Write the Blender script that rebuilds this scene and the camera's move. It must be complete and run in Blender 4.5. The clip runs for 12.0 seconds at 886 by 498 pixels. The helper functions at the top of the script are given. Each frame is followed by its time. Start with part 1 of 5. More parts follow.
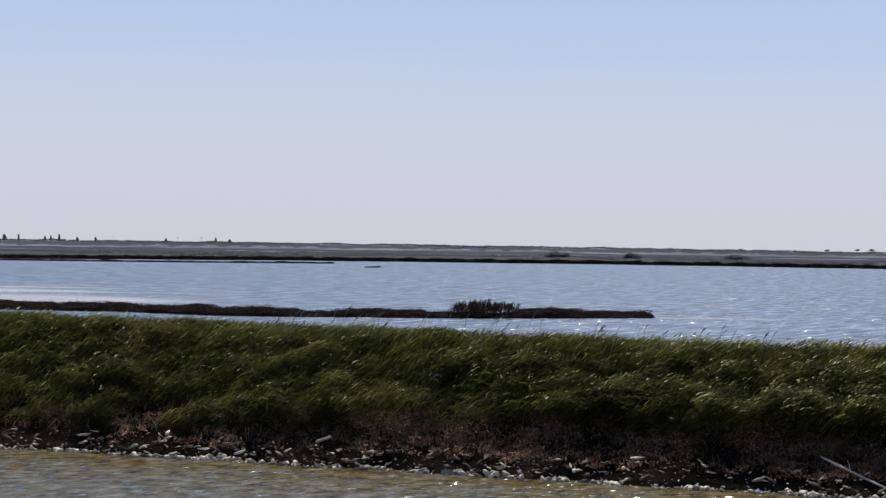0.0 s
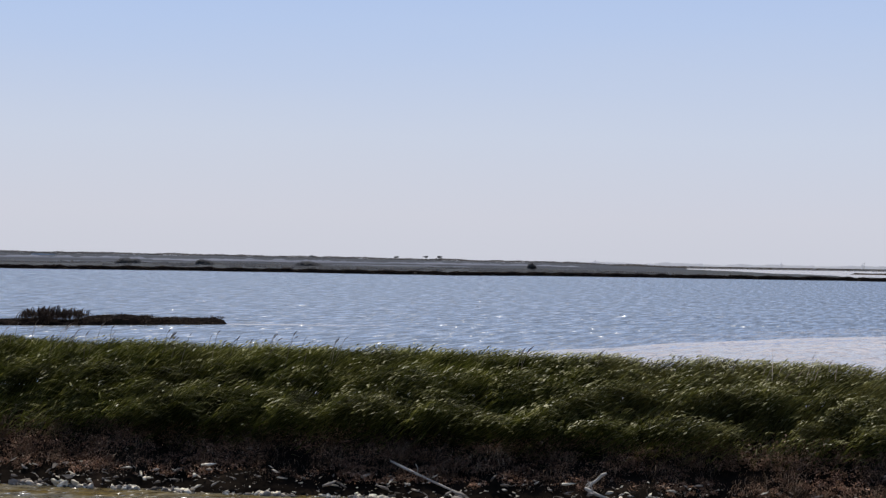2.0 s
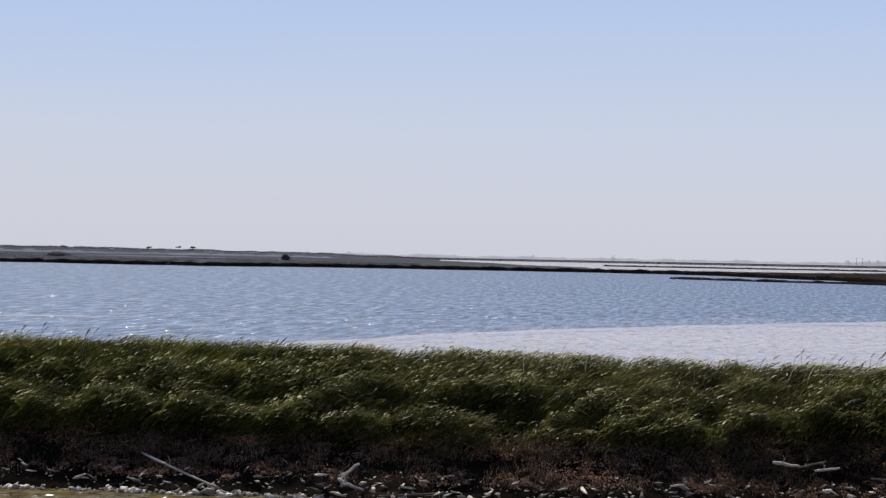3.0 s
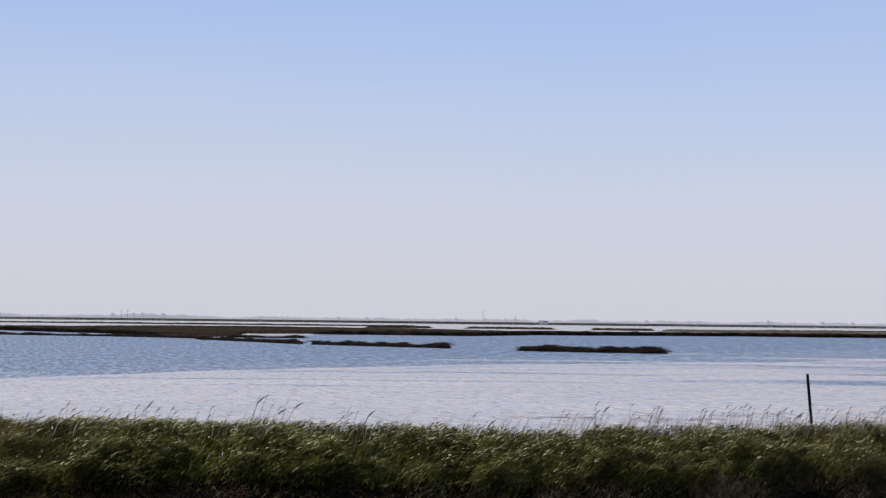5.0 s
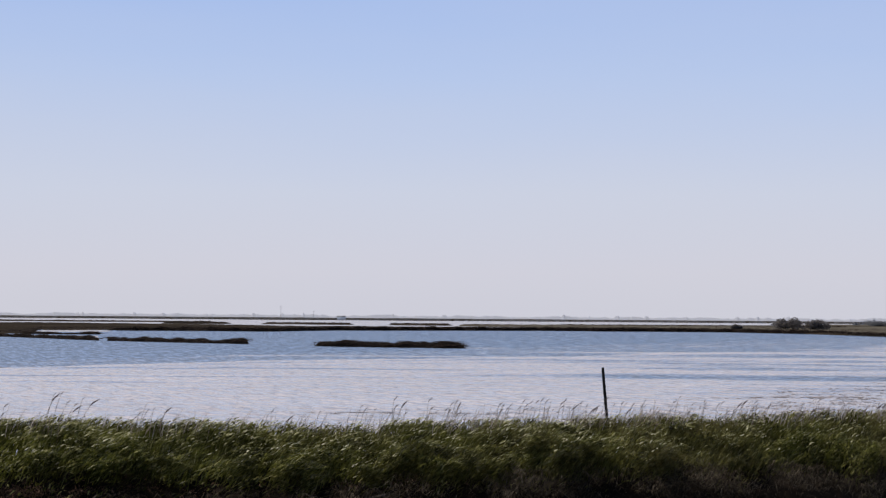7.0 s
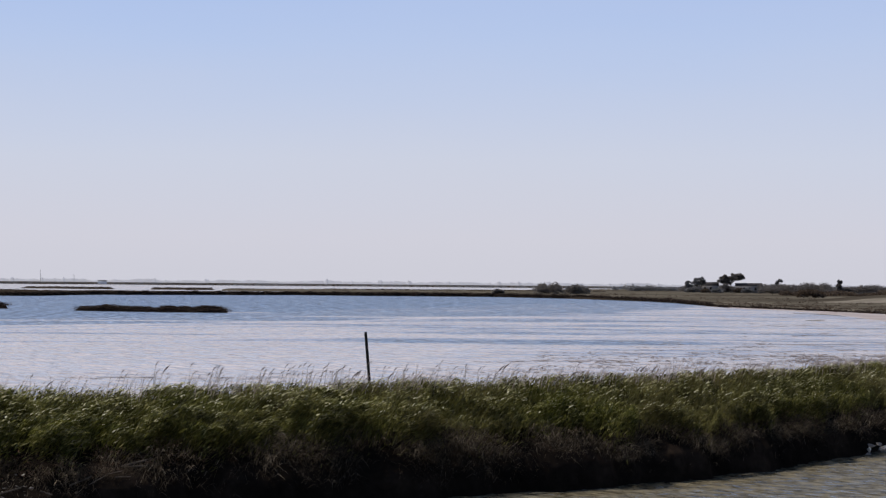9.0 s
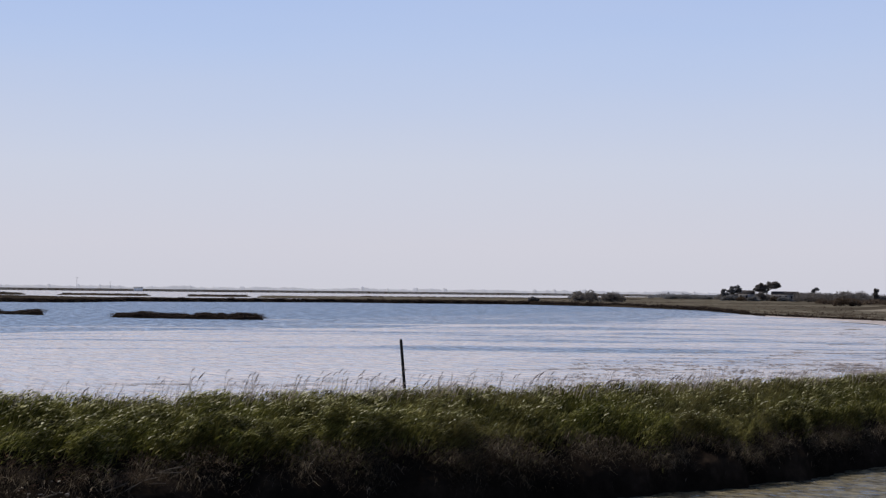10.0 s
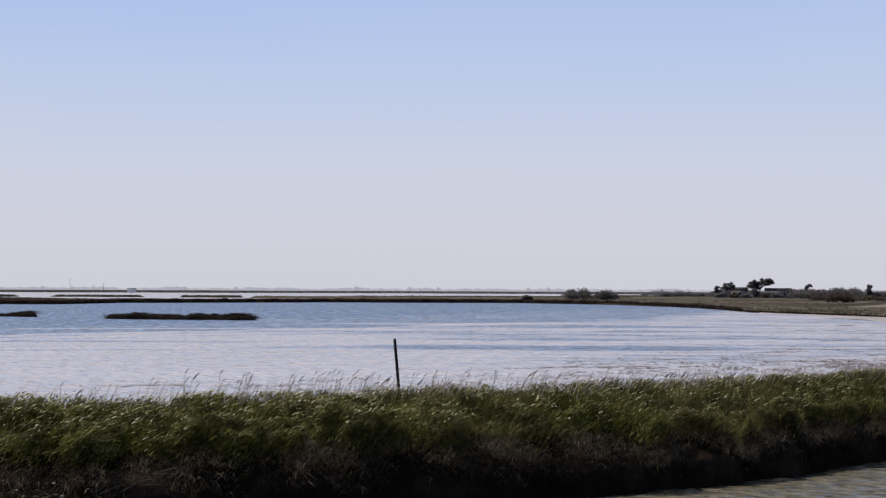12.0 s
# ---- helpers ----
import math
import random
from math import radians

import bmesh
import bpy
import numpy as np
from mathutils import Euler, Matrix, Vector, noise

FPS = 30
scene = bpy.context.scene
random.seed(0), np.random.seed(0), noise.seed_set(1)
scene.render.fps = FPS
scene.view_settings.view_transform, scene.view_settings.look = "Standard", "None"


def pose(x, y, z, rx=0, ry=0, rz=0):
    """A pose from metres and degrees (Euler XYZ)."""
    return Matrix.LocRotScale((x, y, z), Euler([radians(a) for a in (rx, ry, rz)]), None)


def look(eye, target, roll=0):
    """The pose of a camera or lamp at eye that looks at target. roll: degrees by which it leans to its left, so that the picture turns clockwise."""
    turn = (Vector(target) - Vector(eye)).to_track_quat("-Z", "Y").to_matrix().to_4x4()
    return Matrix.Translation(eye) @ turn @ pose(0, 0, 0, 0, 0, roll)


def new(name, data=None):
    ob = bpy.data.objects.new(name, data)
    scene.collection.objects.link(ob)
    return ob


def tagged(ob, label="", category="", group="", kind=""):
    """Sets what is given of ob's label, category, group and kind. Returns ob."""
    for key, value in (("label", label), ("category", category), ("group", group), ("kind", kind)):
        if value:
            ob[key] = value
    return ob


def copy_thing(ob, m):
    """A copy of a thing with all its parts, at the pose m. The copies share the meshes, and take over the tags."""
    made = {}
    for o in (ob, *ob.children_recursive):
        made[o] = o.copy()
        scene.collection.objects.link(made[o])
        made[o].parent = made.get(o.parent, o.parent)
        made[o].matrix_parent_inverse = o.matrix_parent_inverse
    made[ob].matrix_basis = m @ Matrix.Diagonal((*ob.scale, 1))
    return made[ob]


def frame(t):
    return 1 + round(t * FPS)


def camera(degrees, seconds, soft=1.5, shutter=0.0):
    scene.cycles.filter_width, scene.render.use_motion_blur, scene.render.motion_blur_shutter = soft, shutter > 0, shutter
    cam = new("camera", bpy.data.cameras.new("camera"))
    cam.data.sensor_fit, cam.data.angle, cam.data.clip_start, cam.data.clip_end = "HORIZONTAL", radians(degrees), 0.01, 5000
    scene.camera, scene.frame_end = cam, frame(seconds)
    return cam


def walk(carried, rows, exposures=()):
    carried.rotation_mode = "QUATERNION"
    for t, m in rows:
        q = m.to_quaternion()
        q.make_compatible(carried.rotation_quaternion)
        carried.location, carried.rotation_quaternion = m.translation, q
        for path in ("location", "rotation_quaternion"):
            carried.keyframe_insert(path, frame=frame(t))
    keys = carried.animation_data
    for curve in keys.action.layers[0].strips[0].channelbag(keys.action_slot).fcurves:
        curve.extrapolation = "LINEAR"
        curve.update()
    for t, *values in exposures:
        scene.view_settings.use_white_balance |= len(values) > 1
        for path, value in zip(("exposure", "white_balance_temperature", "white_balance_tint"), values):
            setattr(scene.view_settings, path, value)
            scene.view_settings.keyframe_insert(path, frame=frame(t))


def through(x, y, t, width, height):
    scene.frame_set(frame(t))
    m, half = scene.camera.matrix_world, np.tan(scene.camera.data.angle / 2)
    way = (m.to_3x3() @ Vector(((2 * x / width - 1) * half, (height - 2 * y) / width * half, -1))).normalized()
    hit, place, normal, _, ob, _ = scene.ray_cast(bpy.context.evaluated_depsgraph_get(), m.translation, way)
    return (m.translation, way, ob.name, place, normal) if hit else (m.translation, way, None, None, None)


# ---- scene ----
# the camera stands on the dyke road and pans from left to right across the lagoon
EYE = 4.5
cam = camera(22.20, 12.0, soft=1.3)
ROWS = [  # seconds, yaw, pitch, lean
    (0.0, 25.000, -0.025, 0.772),
    (0.5, 23.592, 0.321, 0.619),
    (1.0, 22.140, 0.264, 0.451),
    (1.5, 18.010, 0.475, 0.721),
    (2.0, 14.169, 0.292, 0.898),
    (2.5, 11.018, -0.143, 1.104),
    (3.0, 7.930, 0.171, 1.107),
    (3.5, 2.500, 0.781, 0.816),
    (3.7, 0.940, 1.170, 0.525),
    (4.5, -6.250, 1.655, 0.560),
    (5.3, -12.214, 1.975, 0.607),
    (5.5, -12.791, 2.162, 0.548),
    (6.0, -13.663, 1.962, 0.292),
    (6.5, -14.408, 1.651, 0.617),
    (7.0, -15.663, 1.715, 0.434),
    (7.5, -18.276, 1.373, 0.287),
    (7.7, -19.152, 1.160, 0.364),
    (8.5, -21.480, 0.890, 0.440),
    (9.3, -21.683, 0.859, 0.496),
    (9.5, -21.467, 1.181, 0.480),
    (10.0, -20.770, 1.045, 0.629),
    (10.5, -19.405, 1.041, 0.698),
    (11.0, -19.740, 1.240, 0.869),
    (11.5, -20.391, 1.296, 0.711),
    (12.0, -20.944, 1.022, 0.221),
]
walk(cam, [(t, pose(0, 0, EYE, 0, 0, yaw) @ pose(0, 0, 0, 90 + pitch) @ pose(0, 0, 0, 0, 0, lean)) for t, yaw, pitch, lean in ROWS],
     [(0.0, 0.0, 6440, 8.8), (3.5, 0.0, 6480, 9.6), (5.5, 0.0, 6540, 10.8), (9.5, 0.0, 6580, 11.2), (12.0, 0.0, 6580, 11.2)])

# ---- sky and sun ----
SUN_AZ, SUN_EL = -19.0, 55.0  # clockwise from +y, above the horizon
world = bpy.data.worlds.new("sky")
scene.world = world
world.use_nodes = True
wn, wl = world.node_tree.nodes, world.node_tree.links
sky = wn.new("ShaderNodeTexSky")
sky.sky_type = "NISHITA"
sky.sun_disc = False
sky.sun_elevation, sky.sun_rotation = radians(SUN_EL), radians(SUN_AZ)
sky.altitude, sky.air_density, sky.dust_density, sky.ozone_density = 0, 1.0, 0.6, 2.0
# haze towards the horizon: pale lavender grey, turning blue with height
tc, sep = wn.new("ShaderNodeTexCoord"), wn.new("ShaderNodeSeparateXYZ")
wl.new(tc.outputs["Generated"], sep.inputs[0])
haze = wn.new("ShaderNodeValToRGB")
HAZE = [(0.0, (0.60, 0.61, 0.69)), (0.02, (0.62, 0.63, 0.715)), (0.055, (0.585, 0.64, 0.77)), (0.105, (0.46, 0.58, 0.83)), (0.15, (0.37, 0.51, 0.83)), (0.30, (0.25, 0.40, 0.75))]
while len(haze.color_ramp.elements) < len(HAZE):
    haze.color_ramp.elements.new(0.5)
for el, (p, c) in zip(haze.color_ramp.elements, HAZE):
    el.position, el.color = p, (*c, 1)
wl.new(sep.outputs["Z"], haze.inputs[0])
gain = wn.new("ShaderNodeVectorMath")
gain.operation = "SCALE"
gain.inputs["Scale"].default_value = 10.0
# very faint high cloud
cl, cm = wn.new("ShaderNodeTexNoise"), wn.new("ShaderNodeMapping")
cm.inputs["Scale"].default_value = (3, 3, 16)
wl.new(tc.outputs["Generated"], cm.inputs[0])
wl.new(cm.outputs[0], cl.inputs["Vector"])
cl.inputs["Scale"].default_value, cl.inputs["Detail"].default_value = 1.0, 4.0
thin = wn.new("ShaderNodeMapRange")
thin.inputs["From Min"].default_value, thin.inputs["From Max"].default_value, thin.inputs["To Min"].default_value, thin.inputs["To Max"].default_value = 0.35, 0.7, 0.0, 0.16
wl.new(cl.outputs["Fac"], thin.inputs["Value"])
veil = wn.new("ShaderNodeMix")
veil.data_type = "RGBA"
veil.inputs[7].default_value = (0.64, 0.645, 0.70, 1)
wl.new(thin.outputs[0], veil.inputs[0])
wl.new(haze.outputs[0], veil.inputs[6])
wl.new(veil.outputs[2], gain.inputs[0])
up = wn.new("ShaderNodeMapRange")
up.inputs["From Min"].default_value, up.inputs["From Max"].default_value = 0.22, 0.5
wl.new(sep.outputs["Z"], up.inputs["Value"])
air = wn.new("ShaderNodeMix")
air.data_type = "RGBA"
wl.new(up.outputs[0], air.inputs[0])
wl.new(gain.outputs[0], air.inputs[6])
wl.new(sky.outputs[0], air.inputs[7])
wl.new(air.outputs[2], wn["Background"].inputs[0])
wn["Background"].inputs[1].default_value = 0.1
sun_data = bpy.data.lights.new("sun", "SUN")
sun_data.energy, sun_data.angle, sun_data.color = 4.6, radians(0.6), (1.0, 0.94, 0.85)
sun = new("sun", sun_data)
a, e = radians(SUN_AZ), radians(SUN_EL)
sun.matrix_world = look((math.sin(a) * math.cos(e) * 100, math.cos(a) * math.cos(e) * 100, math.sin(e) * 100), (0, 0, 0))
scene.view_settings.exposure = 0.0


# ---- materials ----
def material(name, rough=0.9, spec=0.3):
    m = bpy.data.materials.new(name)
    m.use_nodes = True
    b = m.node_tree.nodes["Principled BSDF"]
    b.inputs["Roughness"].default_value = rough
    b.inputs["Specular IOR Level"].default_value = spec
    return m, m.node_tree.nodes, m.node_tree.links, b


def position(n, l, scale):
    g = n.new("ShaderNodeNewGeometry")
    mp = n.new("ShaderNodeMapping")
    mp.inputs["Scale"].default_value = scale
    l.new(g.outputs["Position"], mp.inputs["Vector"])
    return mp.outputs[0]


def noise_tex(n, l, vec, scale=1.0, detail=4.0, rough=0.6):
    t = n.new("ShaderNodeTexNoise")
    t.inputs["Scale"].default_value, t.inputs["Detail"].default_value, t.inputs["Roughness"].default_value = scale, detail, rough
    if vec is not None:
        l.new(vec, t.inputs["Vector"])
    return t.outputs["Fac"]


def ramp(n, l, fac, stops):
    r = n.new("ShaderNodeValToRGB")
    while len(r.color_ramp.elements) < len(stops):
        r.color_ramp.elements.new(0.5)
    for el, (p, c) in zip(r.color_ramp.elements, stops):
        el.position, el.color = p, (*c, 1)
    l.new(fac, r.inputs[0])
    return r.outputs[0]


def mix(n, l, fac, ca, cb, mode="MIX"):
    m = n.new("ShaderNodeMix")
    m.data_type, m.blend_type = "RGBA", mode
    for sock, v in ((m.inputs[0], fac), (m.inputs[6], ca), (m.inputs[7], cb)):
        if isinstance(v, (int, float)):
            sock.default_value = v
        elif isinstance(v, tuple):
            sock.default_value = (*v, 1)
        else:
            l.new(v, sock)
    return m.outputs[2]


def bump(n, l, b, height, strength, dist):
    bp = n.new("ShaderNodeBump")
    bp.inputs["Strength"].default_value, bp.inputs["Distance"].default_value = strength, dist
    l.new(height, bp.inputs["Height"])
    l.new(bp.outputs[0], b.inputs["Normal"])


def earthy(name, dark, mid, light, big, small, rough=0.95, relief=0.04, spec=0.2):
    """Soil, sand, stone: two scales of colour and a fine relief."""
    m, n, l, b = material(name, rough, spec)
    c1 = ramp(n, l, noise_tex(n, l, position(n, l, (big, big, big))), [(0.3, dark), (0.55, mid), (0.75, light)])
    f2 = noise_tex(n, l, position(n, l, (small, small, small)), 1.0, 6.0, 0.7)
    col = mix(n, l, 0.6, c1, ramp(n, l, f2, [(0.3, (0.35, 0.35, 0.35)), (0.7, (1.0, 1.0, 1.0))]), "MULTIPLY")
    l.new(col, b.inputs["Base Color"])
    bump(n, l, b, f2, 0.8, relief)
    return m


def leafy(name, stops, through=0.35, rough=0.5, patch=0.15, dry=None, drift=None, tuft=None):
    """Leaves: each one its own shade, in patches, with light coming through."""
    m, n, l, b = material(name, rough, 0.08)
    g = n.new("ShaderNodeNewGeometry")
    col = ramp(n, l, g.outputs["Random Per Island"], stops)
    pf = noise_tex(n, l, position(n, l, (patch, patch, patch)), 1.0, 3.0)
    if drift:  # more of the dry colour towards +x
        p, mr = n.new("ShaderNodeSeparateXYZ"), n.new("ShaderNodeMapRange")
        l.new(position(n, l, (1, 1, 1)), p.inputs[0])
        mr.inputs["From Min"].default_value, mr.inputs["From Max"].default_value, mr.inputs["To Max"].default_value = drift
        l.new(p.outputs["X"], mr.inputs["Value"])
        ad = n.new("ShaderNodeMath")
        l.new(pf, ad.inputs[0])
        l.new(mr.outputs[0], ad.inputs[1])
        pf = ad.outputs[0]
    if dry:
        col = mix(n, l, ramp(n, l, pf, [(0.50, (0, 0, 0)), (0.80, (0.8, 0.8, 0.8))]), col, dry)
    if tuft:  # tuft-sized patches of lighter and darker tone
        size, lighter, darker = tuft
        col = mix(n, l, 1.0, col, ramp(n, l, noise_tex(n, l, position(n, l, (size, size, size * 1.3)), 1.0, 2.0), [(0.36, darker), (0.62, lighter)]), "MULTIPLY")
    l.new(col, b.inputs["Base Color"])
    tr = n.new("ShaderNodeBsdfTranslucent")
    l.new(col, tr.inputs["Color"])
    ms = n.new("ShaderNodeMixShader")
    ms.inputs[0].default_value = through
    l.new(b.outputs[0], ms.inputs[1])
    l.new(tr.outputs[0], ms.inputs[2])
    l.new(ms.outputs[0], n["Material Output"].inputs["Surface"])
    return m


def math_node(n, l, op, a, b):
    m = n.new("ShaderNodeMath")
    m.operation = op
    for sock, v in zip(m.inputs, (a, b)):
        if isinstance(v, (int, float)):
            sock.default_value = v
        else:
            l.new(v, sock)
    return m.outputs[0]


def sheen(n, l, b, fac, rough, scale, lift, tilt, side):
    """Water: a body colour and a mirror of the sky, broken by wave facets of the given scale.
    lift: least lean of the seen facets towards -y, tilt and side: how much more they lean, that way and across."""
    gl, ms = n.new("ShaderNodeBsdfAnisotropic"), n.new("ShaderNodeMixShader")
    gl.inputs["Roughness"].default_value = rough
    t = n.new("ShaderNodeTexNoise")
    t.inputs["Scale"].default_value, t.inputs["Detail"].default_value, t.inputs["Roughness"].default_value = 1.0, 3.0, 0.7
    l.new(position(n, l, scale), t.inputs["Vector"])
    sp, cb = n.new("ShaderNodeSeparateColor"), n.new("ShaderNodeCombineXYZ")
    l.new(t.outputs["Color"], sp.inputs[0])
    l.new(math_node(n, l, "MULTIPLY", math_node(n, l, "SUBTRACT", sp.outputs[0], 0.5), side), cb.inputs[0])
    y = math_node(n, l, "MULTIPLY", math_node(n, l, "ABSOLUTE", math_node(n, l, "SUBTRACT", sp.outputs[1], 0.5), 0), tilt)
    l.new(math_node(n, l, "SUBTRACT", -lift, y), cb.inputs[1])
    cb.inputs[2].default_value = 1.0
    nm = n.new("ShaderNodeVectorMath")
    nm.operation = "NORMALIZE"
    l.new(cb.outputs[0], nm.inputs[0])
    l.new(nm.outputs[0], gl.inputs["Normal"])
    if isinstance(fac, float):
        ms.inputs[0].default_value = fac
    else:
        l.new(fac, ms.inputs[0])
    l.new(b.outputs[0], ms.inputs[1])
    l.new(gl.outputs[0], ms.inputs[2])
    l.new(ms.outputs[0], n["Material Output"].inputs["Surface"])


def open_water():
    m, n, l, b = material("rippled_water", 0.9, 0.0)
    f = noise_tex(n, l, position(n, l, (0.012, 0.03, 1)), 1.0, 5.0, 0.65)
    l.new(ramp(n, l, f, [(0.3, (0.045, 0.056, 0.073)), (0.7, (0.08, 0.095, 0.115))]), b.inputs["Base Color"])
    rip = noise_tex(n, l, position(n, l, (1.4, 0.16, 1)), 1.0, 5.0, 0.8)
    fac = ramp(n, l, rip, [(0.37, (0.20, 0.20, 0.20)), (0.63, (0.93, 0.93, 0.93))])
    sheen(n, l, b, fac, 0.17, (2.4, 0.30, 1), 0.03, 1.62, 1.5)
    return m


def calm_water():
    m, n, l, b = material("calm_shallow_water", 0.9, 0.0)
    warp = n.new("ShaderNodeVectorMath")
    warp.operation = "MULTIPLY_ADD"
    wt = n.new("ShaderNodeTexNoise")
    wt.inputs["Scale"].default_value, wt.inputs["Detail"].default_value = 1.0, 2.0
    l.new(position(n, l, (0.018, 0.018, 1)), wt.inputs["Vector"])
    l.new(wt.outputs["Color"], warp.inputs[0])
    warp.inputs[1].default_value = (0.5, 2.2, 0)
    l.new(position(n, l, (0.009, 0.032, 1)), warp.inputs[2])
    f = noise_tex(n, l, warp.outputs[0], 1.0, 6.0, 0.62)
    g = noise_tex(n, l, position(n, l, (0.25, 0.9, 1)), 1.0, 5.0, 0.75)
    f = math_node(n, l, "ADD", f, math_node(n, l, "MULTIPLY", math_node(n, l, "SUBTRACT", g, 0.5), 0.12))
    # body whitened for the mirrored sky; the grain mottles that painted reflection
    col = ramp(n, l, f, [(0.30, (0.40, 0.365, 0.36)), (0.60, (0.50, 0.445, 0.43))])
    grain = ramp(n, l, noise_tex(n, l, position(n, l, (1.6, 0.28, 1)), 1.0, 4.0, 0.75), [(0.36, (0.42, 0.40, 0.41)), (0.52, (1, 1, 1))])
    col = mix(n, l, 1.0, col, grain, "MULTIPLY")
    l.new(col, b.inputs["Base Color"])
    gloss = ramp(n, l, f, [(0.30, (0.72, 0.72, 0.72)), (0.55, (0.62, 0.62, 0.62))])
    sheen(n, l, b, gloss, 0.12, (1.3, 0.35, 1), 0.0, 0.13, 0.12)
    return m


def canal_water_mat():
    m, n, l, b = material("murky_canal_water", 0.9, 0.0)
    f = noise_tex(n, l, position(n, l, (2.4, 1.6, 1)), 1.0, 4.0, 0.75)
    weed = ramp(n, l, f, [(0.36, (0.022, 0.015, 0.004)), (0.50, (0.082, 0.058, 0.018)), (0.66, (0.165, 0.125, 0.052))])
    deep = ramp(n, l, f, [(0.36, (0.035, 0.031, 0.022)), (0.66, (0.17, 0.155, 0.12))])
    p, mr = n.new("ShaderNodeSeparateXYZ"), n.new("ShaderNodeMapRange")
    l.new(position(n, l, (1, 1, 1)), p.inputs[0])
    mr.inputs["From Min"].default_value, mr.inputs["From Max"].default_value = 35, 39.5
    l.new(p.outputs["Y"], mr.inputs["Value"])
    patch = ramp(n, l, noise_tex(n, l, position(n, l, (0.5, 0.8, 1)), 1.0, 4.0, 0.6), [(0.40, (0.2, 0.2, 0.2)), (0.58, (1, 1, 1))])
    mx = n.new("ShaderNodeMapRange")
    l.new(p.outputs["X"], mx.inputs["Value"])
    mx.inputs["From Min"].default_value, mx.inputs["From Max"].default_value, mx.inputs["To Min"].default_value, mx.inputs["To Max"].default_value = 4, 20, 1.0, 0.35
    shore = math_node(n, l, "MULTIPLY", math_node(n, l, "MULTIPLY", mr.outputs[0], patch), mx.outputs[0])
    l.new(mix(n, l, shore, deep, weed), b.inputs["Base Color"])
    lap = ramp(n, l, noise_tex(n, l, position(n, l, (4.2, 1.9, 1)), 1.0, 2.0, 0.6), [(0.40, (0.05, 0.05, 0.05)), (0.55, (0.15, 0.15, 0.15)), (0.66, (0.40, 0.40, 0.40))])
    sheen(n, l, b, lap, 0.15, (5.0, 2.1, 1), 0.05, 1.62, 1.4)
    return m


def shallow_water():
    """Calm shallows that pass into wind-ruffled water where the sheet's "ruffle" value rises to 1."""
    m, n, l, b = material("streaked_shallow_water", 0.9, 0.0)
    at_r = n.new("ShaderNodeAttribute")
    at_r.attribute_name = "ruffle"
    g = noise_tex(n, l, position(n, l, (0.12, 0.35, 1)), 1.0, 5.0, 0.75)
    fac = math_node(n, l, "ADD", at_r.outputs["Fac"], math_node(n, l, "MULTIPLY", math_node(n, l, "SUBTRACT", g, 0.62), 0.30))
    clip = n.new("ShaderNodeClamp")
    l.new(fac, clip.inputs[0])
    fac = clip.outputs[0]
    # pale silt tone, lifted to carry part of the sky's reflection
    pale_body = ramp(n, l, noise_tex(n, l, position(n, l, (0.02, 0.05, 1)), 1.0, 5.0, 0.65), [(0.30, (0.38, 0.335, 0.325)), (0.65, (0.51, 0.445, 0.425))])
    grain = ramp(n, l, noise_tex(n, l, position(n, l, (1.6, 0.35, 1)), 1.0, 4.0, 0.75), [(0.36, (0.42, 0.40, 0.41)), (0.52, (1, 1, 1))])
    deep = ramp(n, l, noise_tex(n, l, position(n, l, (0.012, 0.03, 1)), 1.0, 5.0, 0.65), [(0.3, (0.045, 0.056, 0.073)), (0.7, (0.08, 0.095, 0.115))])
    l.new(mix(n, l, math_node(n, l, "POWER", fac, 2.2), mix(n, l, 1.0, pale_body, grain, "MULTIPLY"), deep), b.inputs["Base Color"])
    rip = noise_tex(n, l, position(n, l, (1.4, 0.16, 1)), 1.0, 5.0, 0.8)
    calm = ramp(n, l, noise_tex(n, l, position(n, l, (1.1, 0.22, 1)), 1.0, 4.0, 0.7), [(0.38, (0.37, 0.37, 0.37)), (0.56, (0.72, 0.72, 0.72))])
    gloss = mix(n, l, fac, calm, ramp(n, l, rip, [(0.37, (0.20, 0.20, 0.20)), (0.63, (0.93, 0.93, 0.93))]))
    tilt = math_node(n, l, "ADD", math_node(n, l, "MULTIPLY", fac, 1.45), 0.11)
    sheen(n, l, b, gloss, 0.15, (2.0, 0.22, 1), 0.0, tilt, tilt)
    return m


M_WATER, M_CALM, M_CANAL, M_SHALLOW = open_water(), calm_water(), canal_water_mat(), shallow_water()
M_BED = earthy("lagoon_mud", (0.08, 0.07, 0.05), (0.13, 0.11, 0.08), (0.18, 0.16, 0.12), 0.02, 0.5)
# near-black soils: the shade on bank and dyke faces is put into their colour
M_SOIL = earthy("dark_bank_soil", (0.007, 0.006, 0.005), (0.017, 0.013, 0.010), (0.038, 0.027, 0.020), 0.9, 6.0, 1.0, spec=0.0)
M_DARK_EARTH = earthy("shade_dark_earth", (0.006, 0.0055, 0.005), (0.014, 0.011, 0.010), (0.030, 0.022, 0.018), 0.9, 6.0, 1.0, spec=0.0)
M_MUDBAR = earthy("wet_brown_mud", (0.13, 0.108, 0.108), (0.21, 0.178, 0.178), (0.32, 0.28, 0.28), 0.2, 1.5, 0.8, 0.01)
M_FLAT = earthy("pale_salt_flat", (0.018, 0.020, 0.023), (0.036, 0.039, 0.044), (0.075, 0.080, 0.088), 0.014, 0.1, spec=0.15)
M_MARSH = earthy("salt_marsh_turf", (0.020, 0.017, 0.014), (0.040, 0.032, 0.025), (0.066, 0.050, 0.037), 0.015, 0.25, spec=0.0)
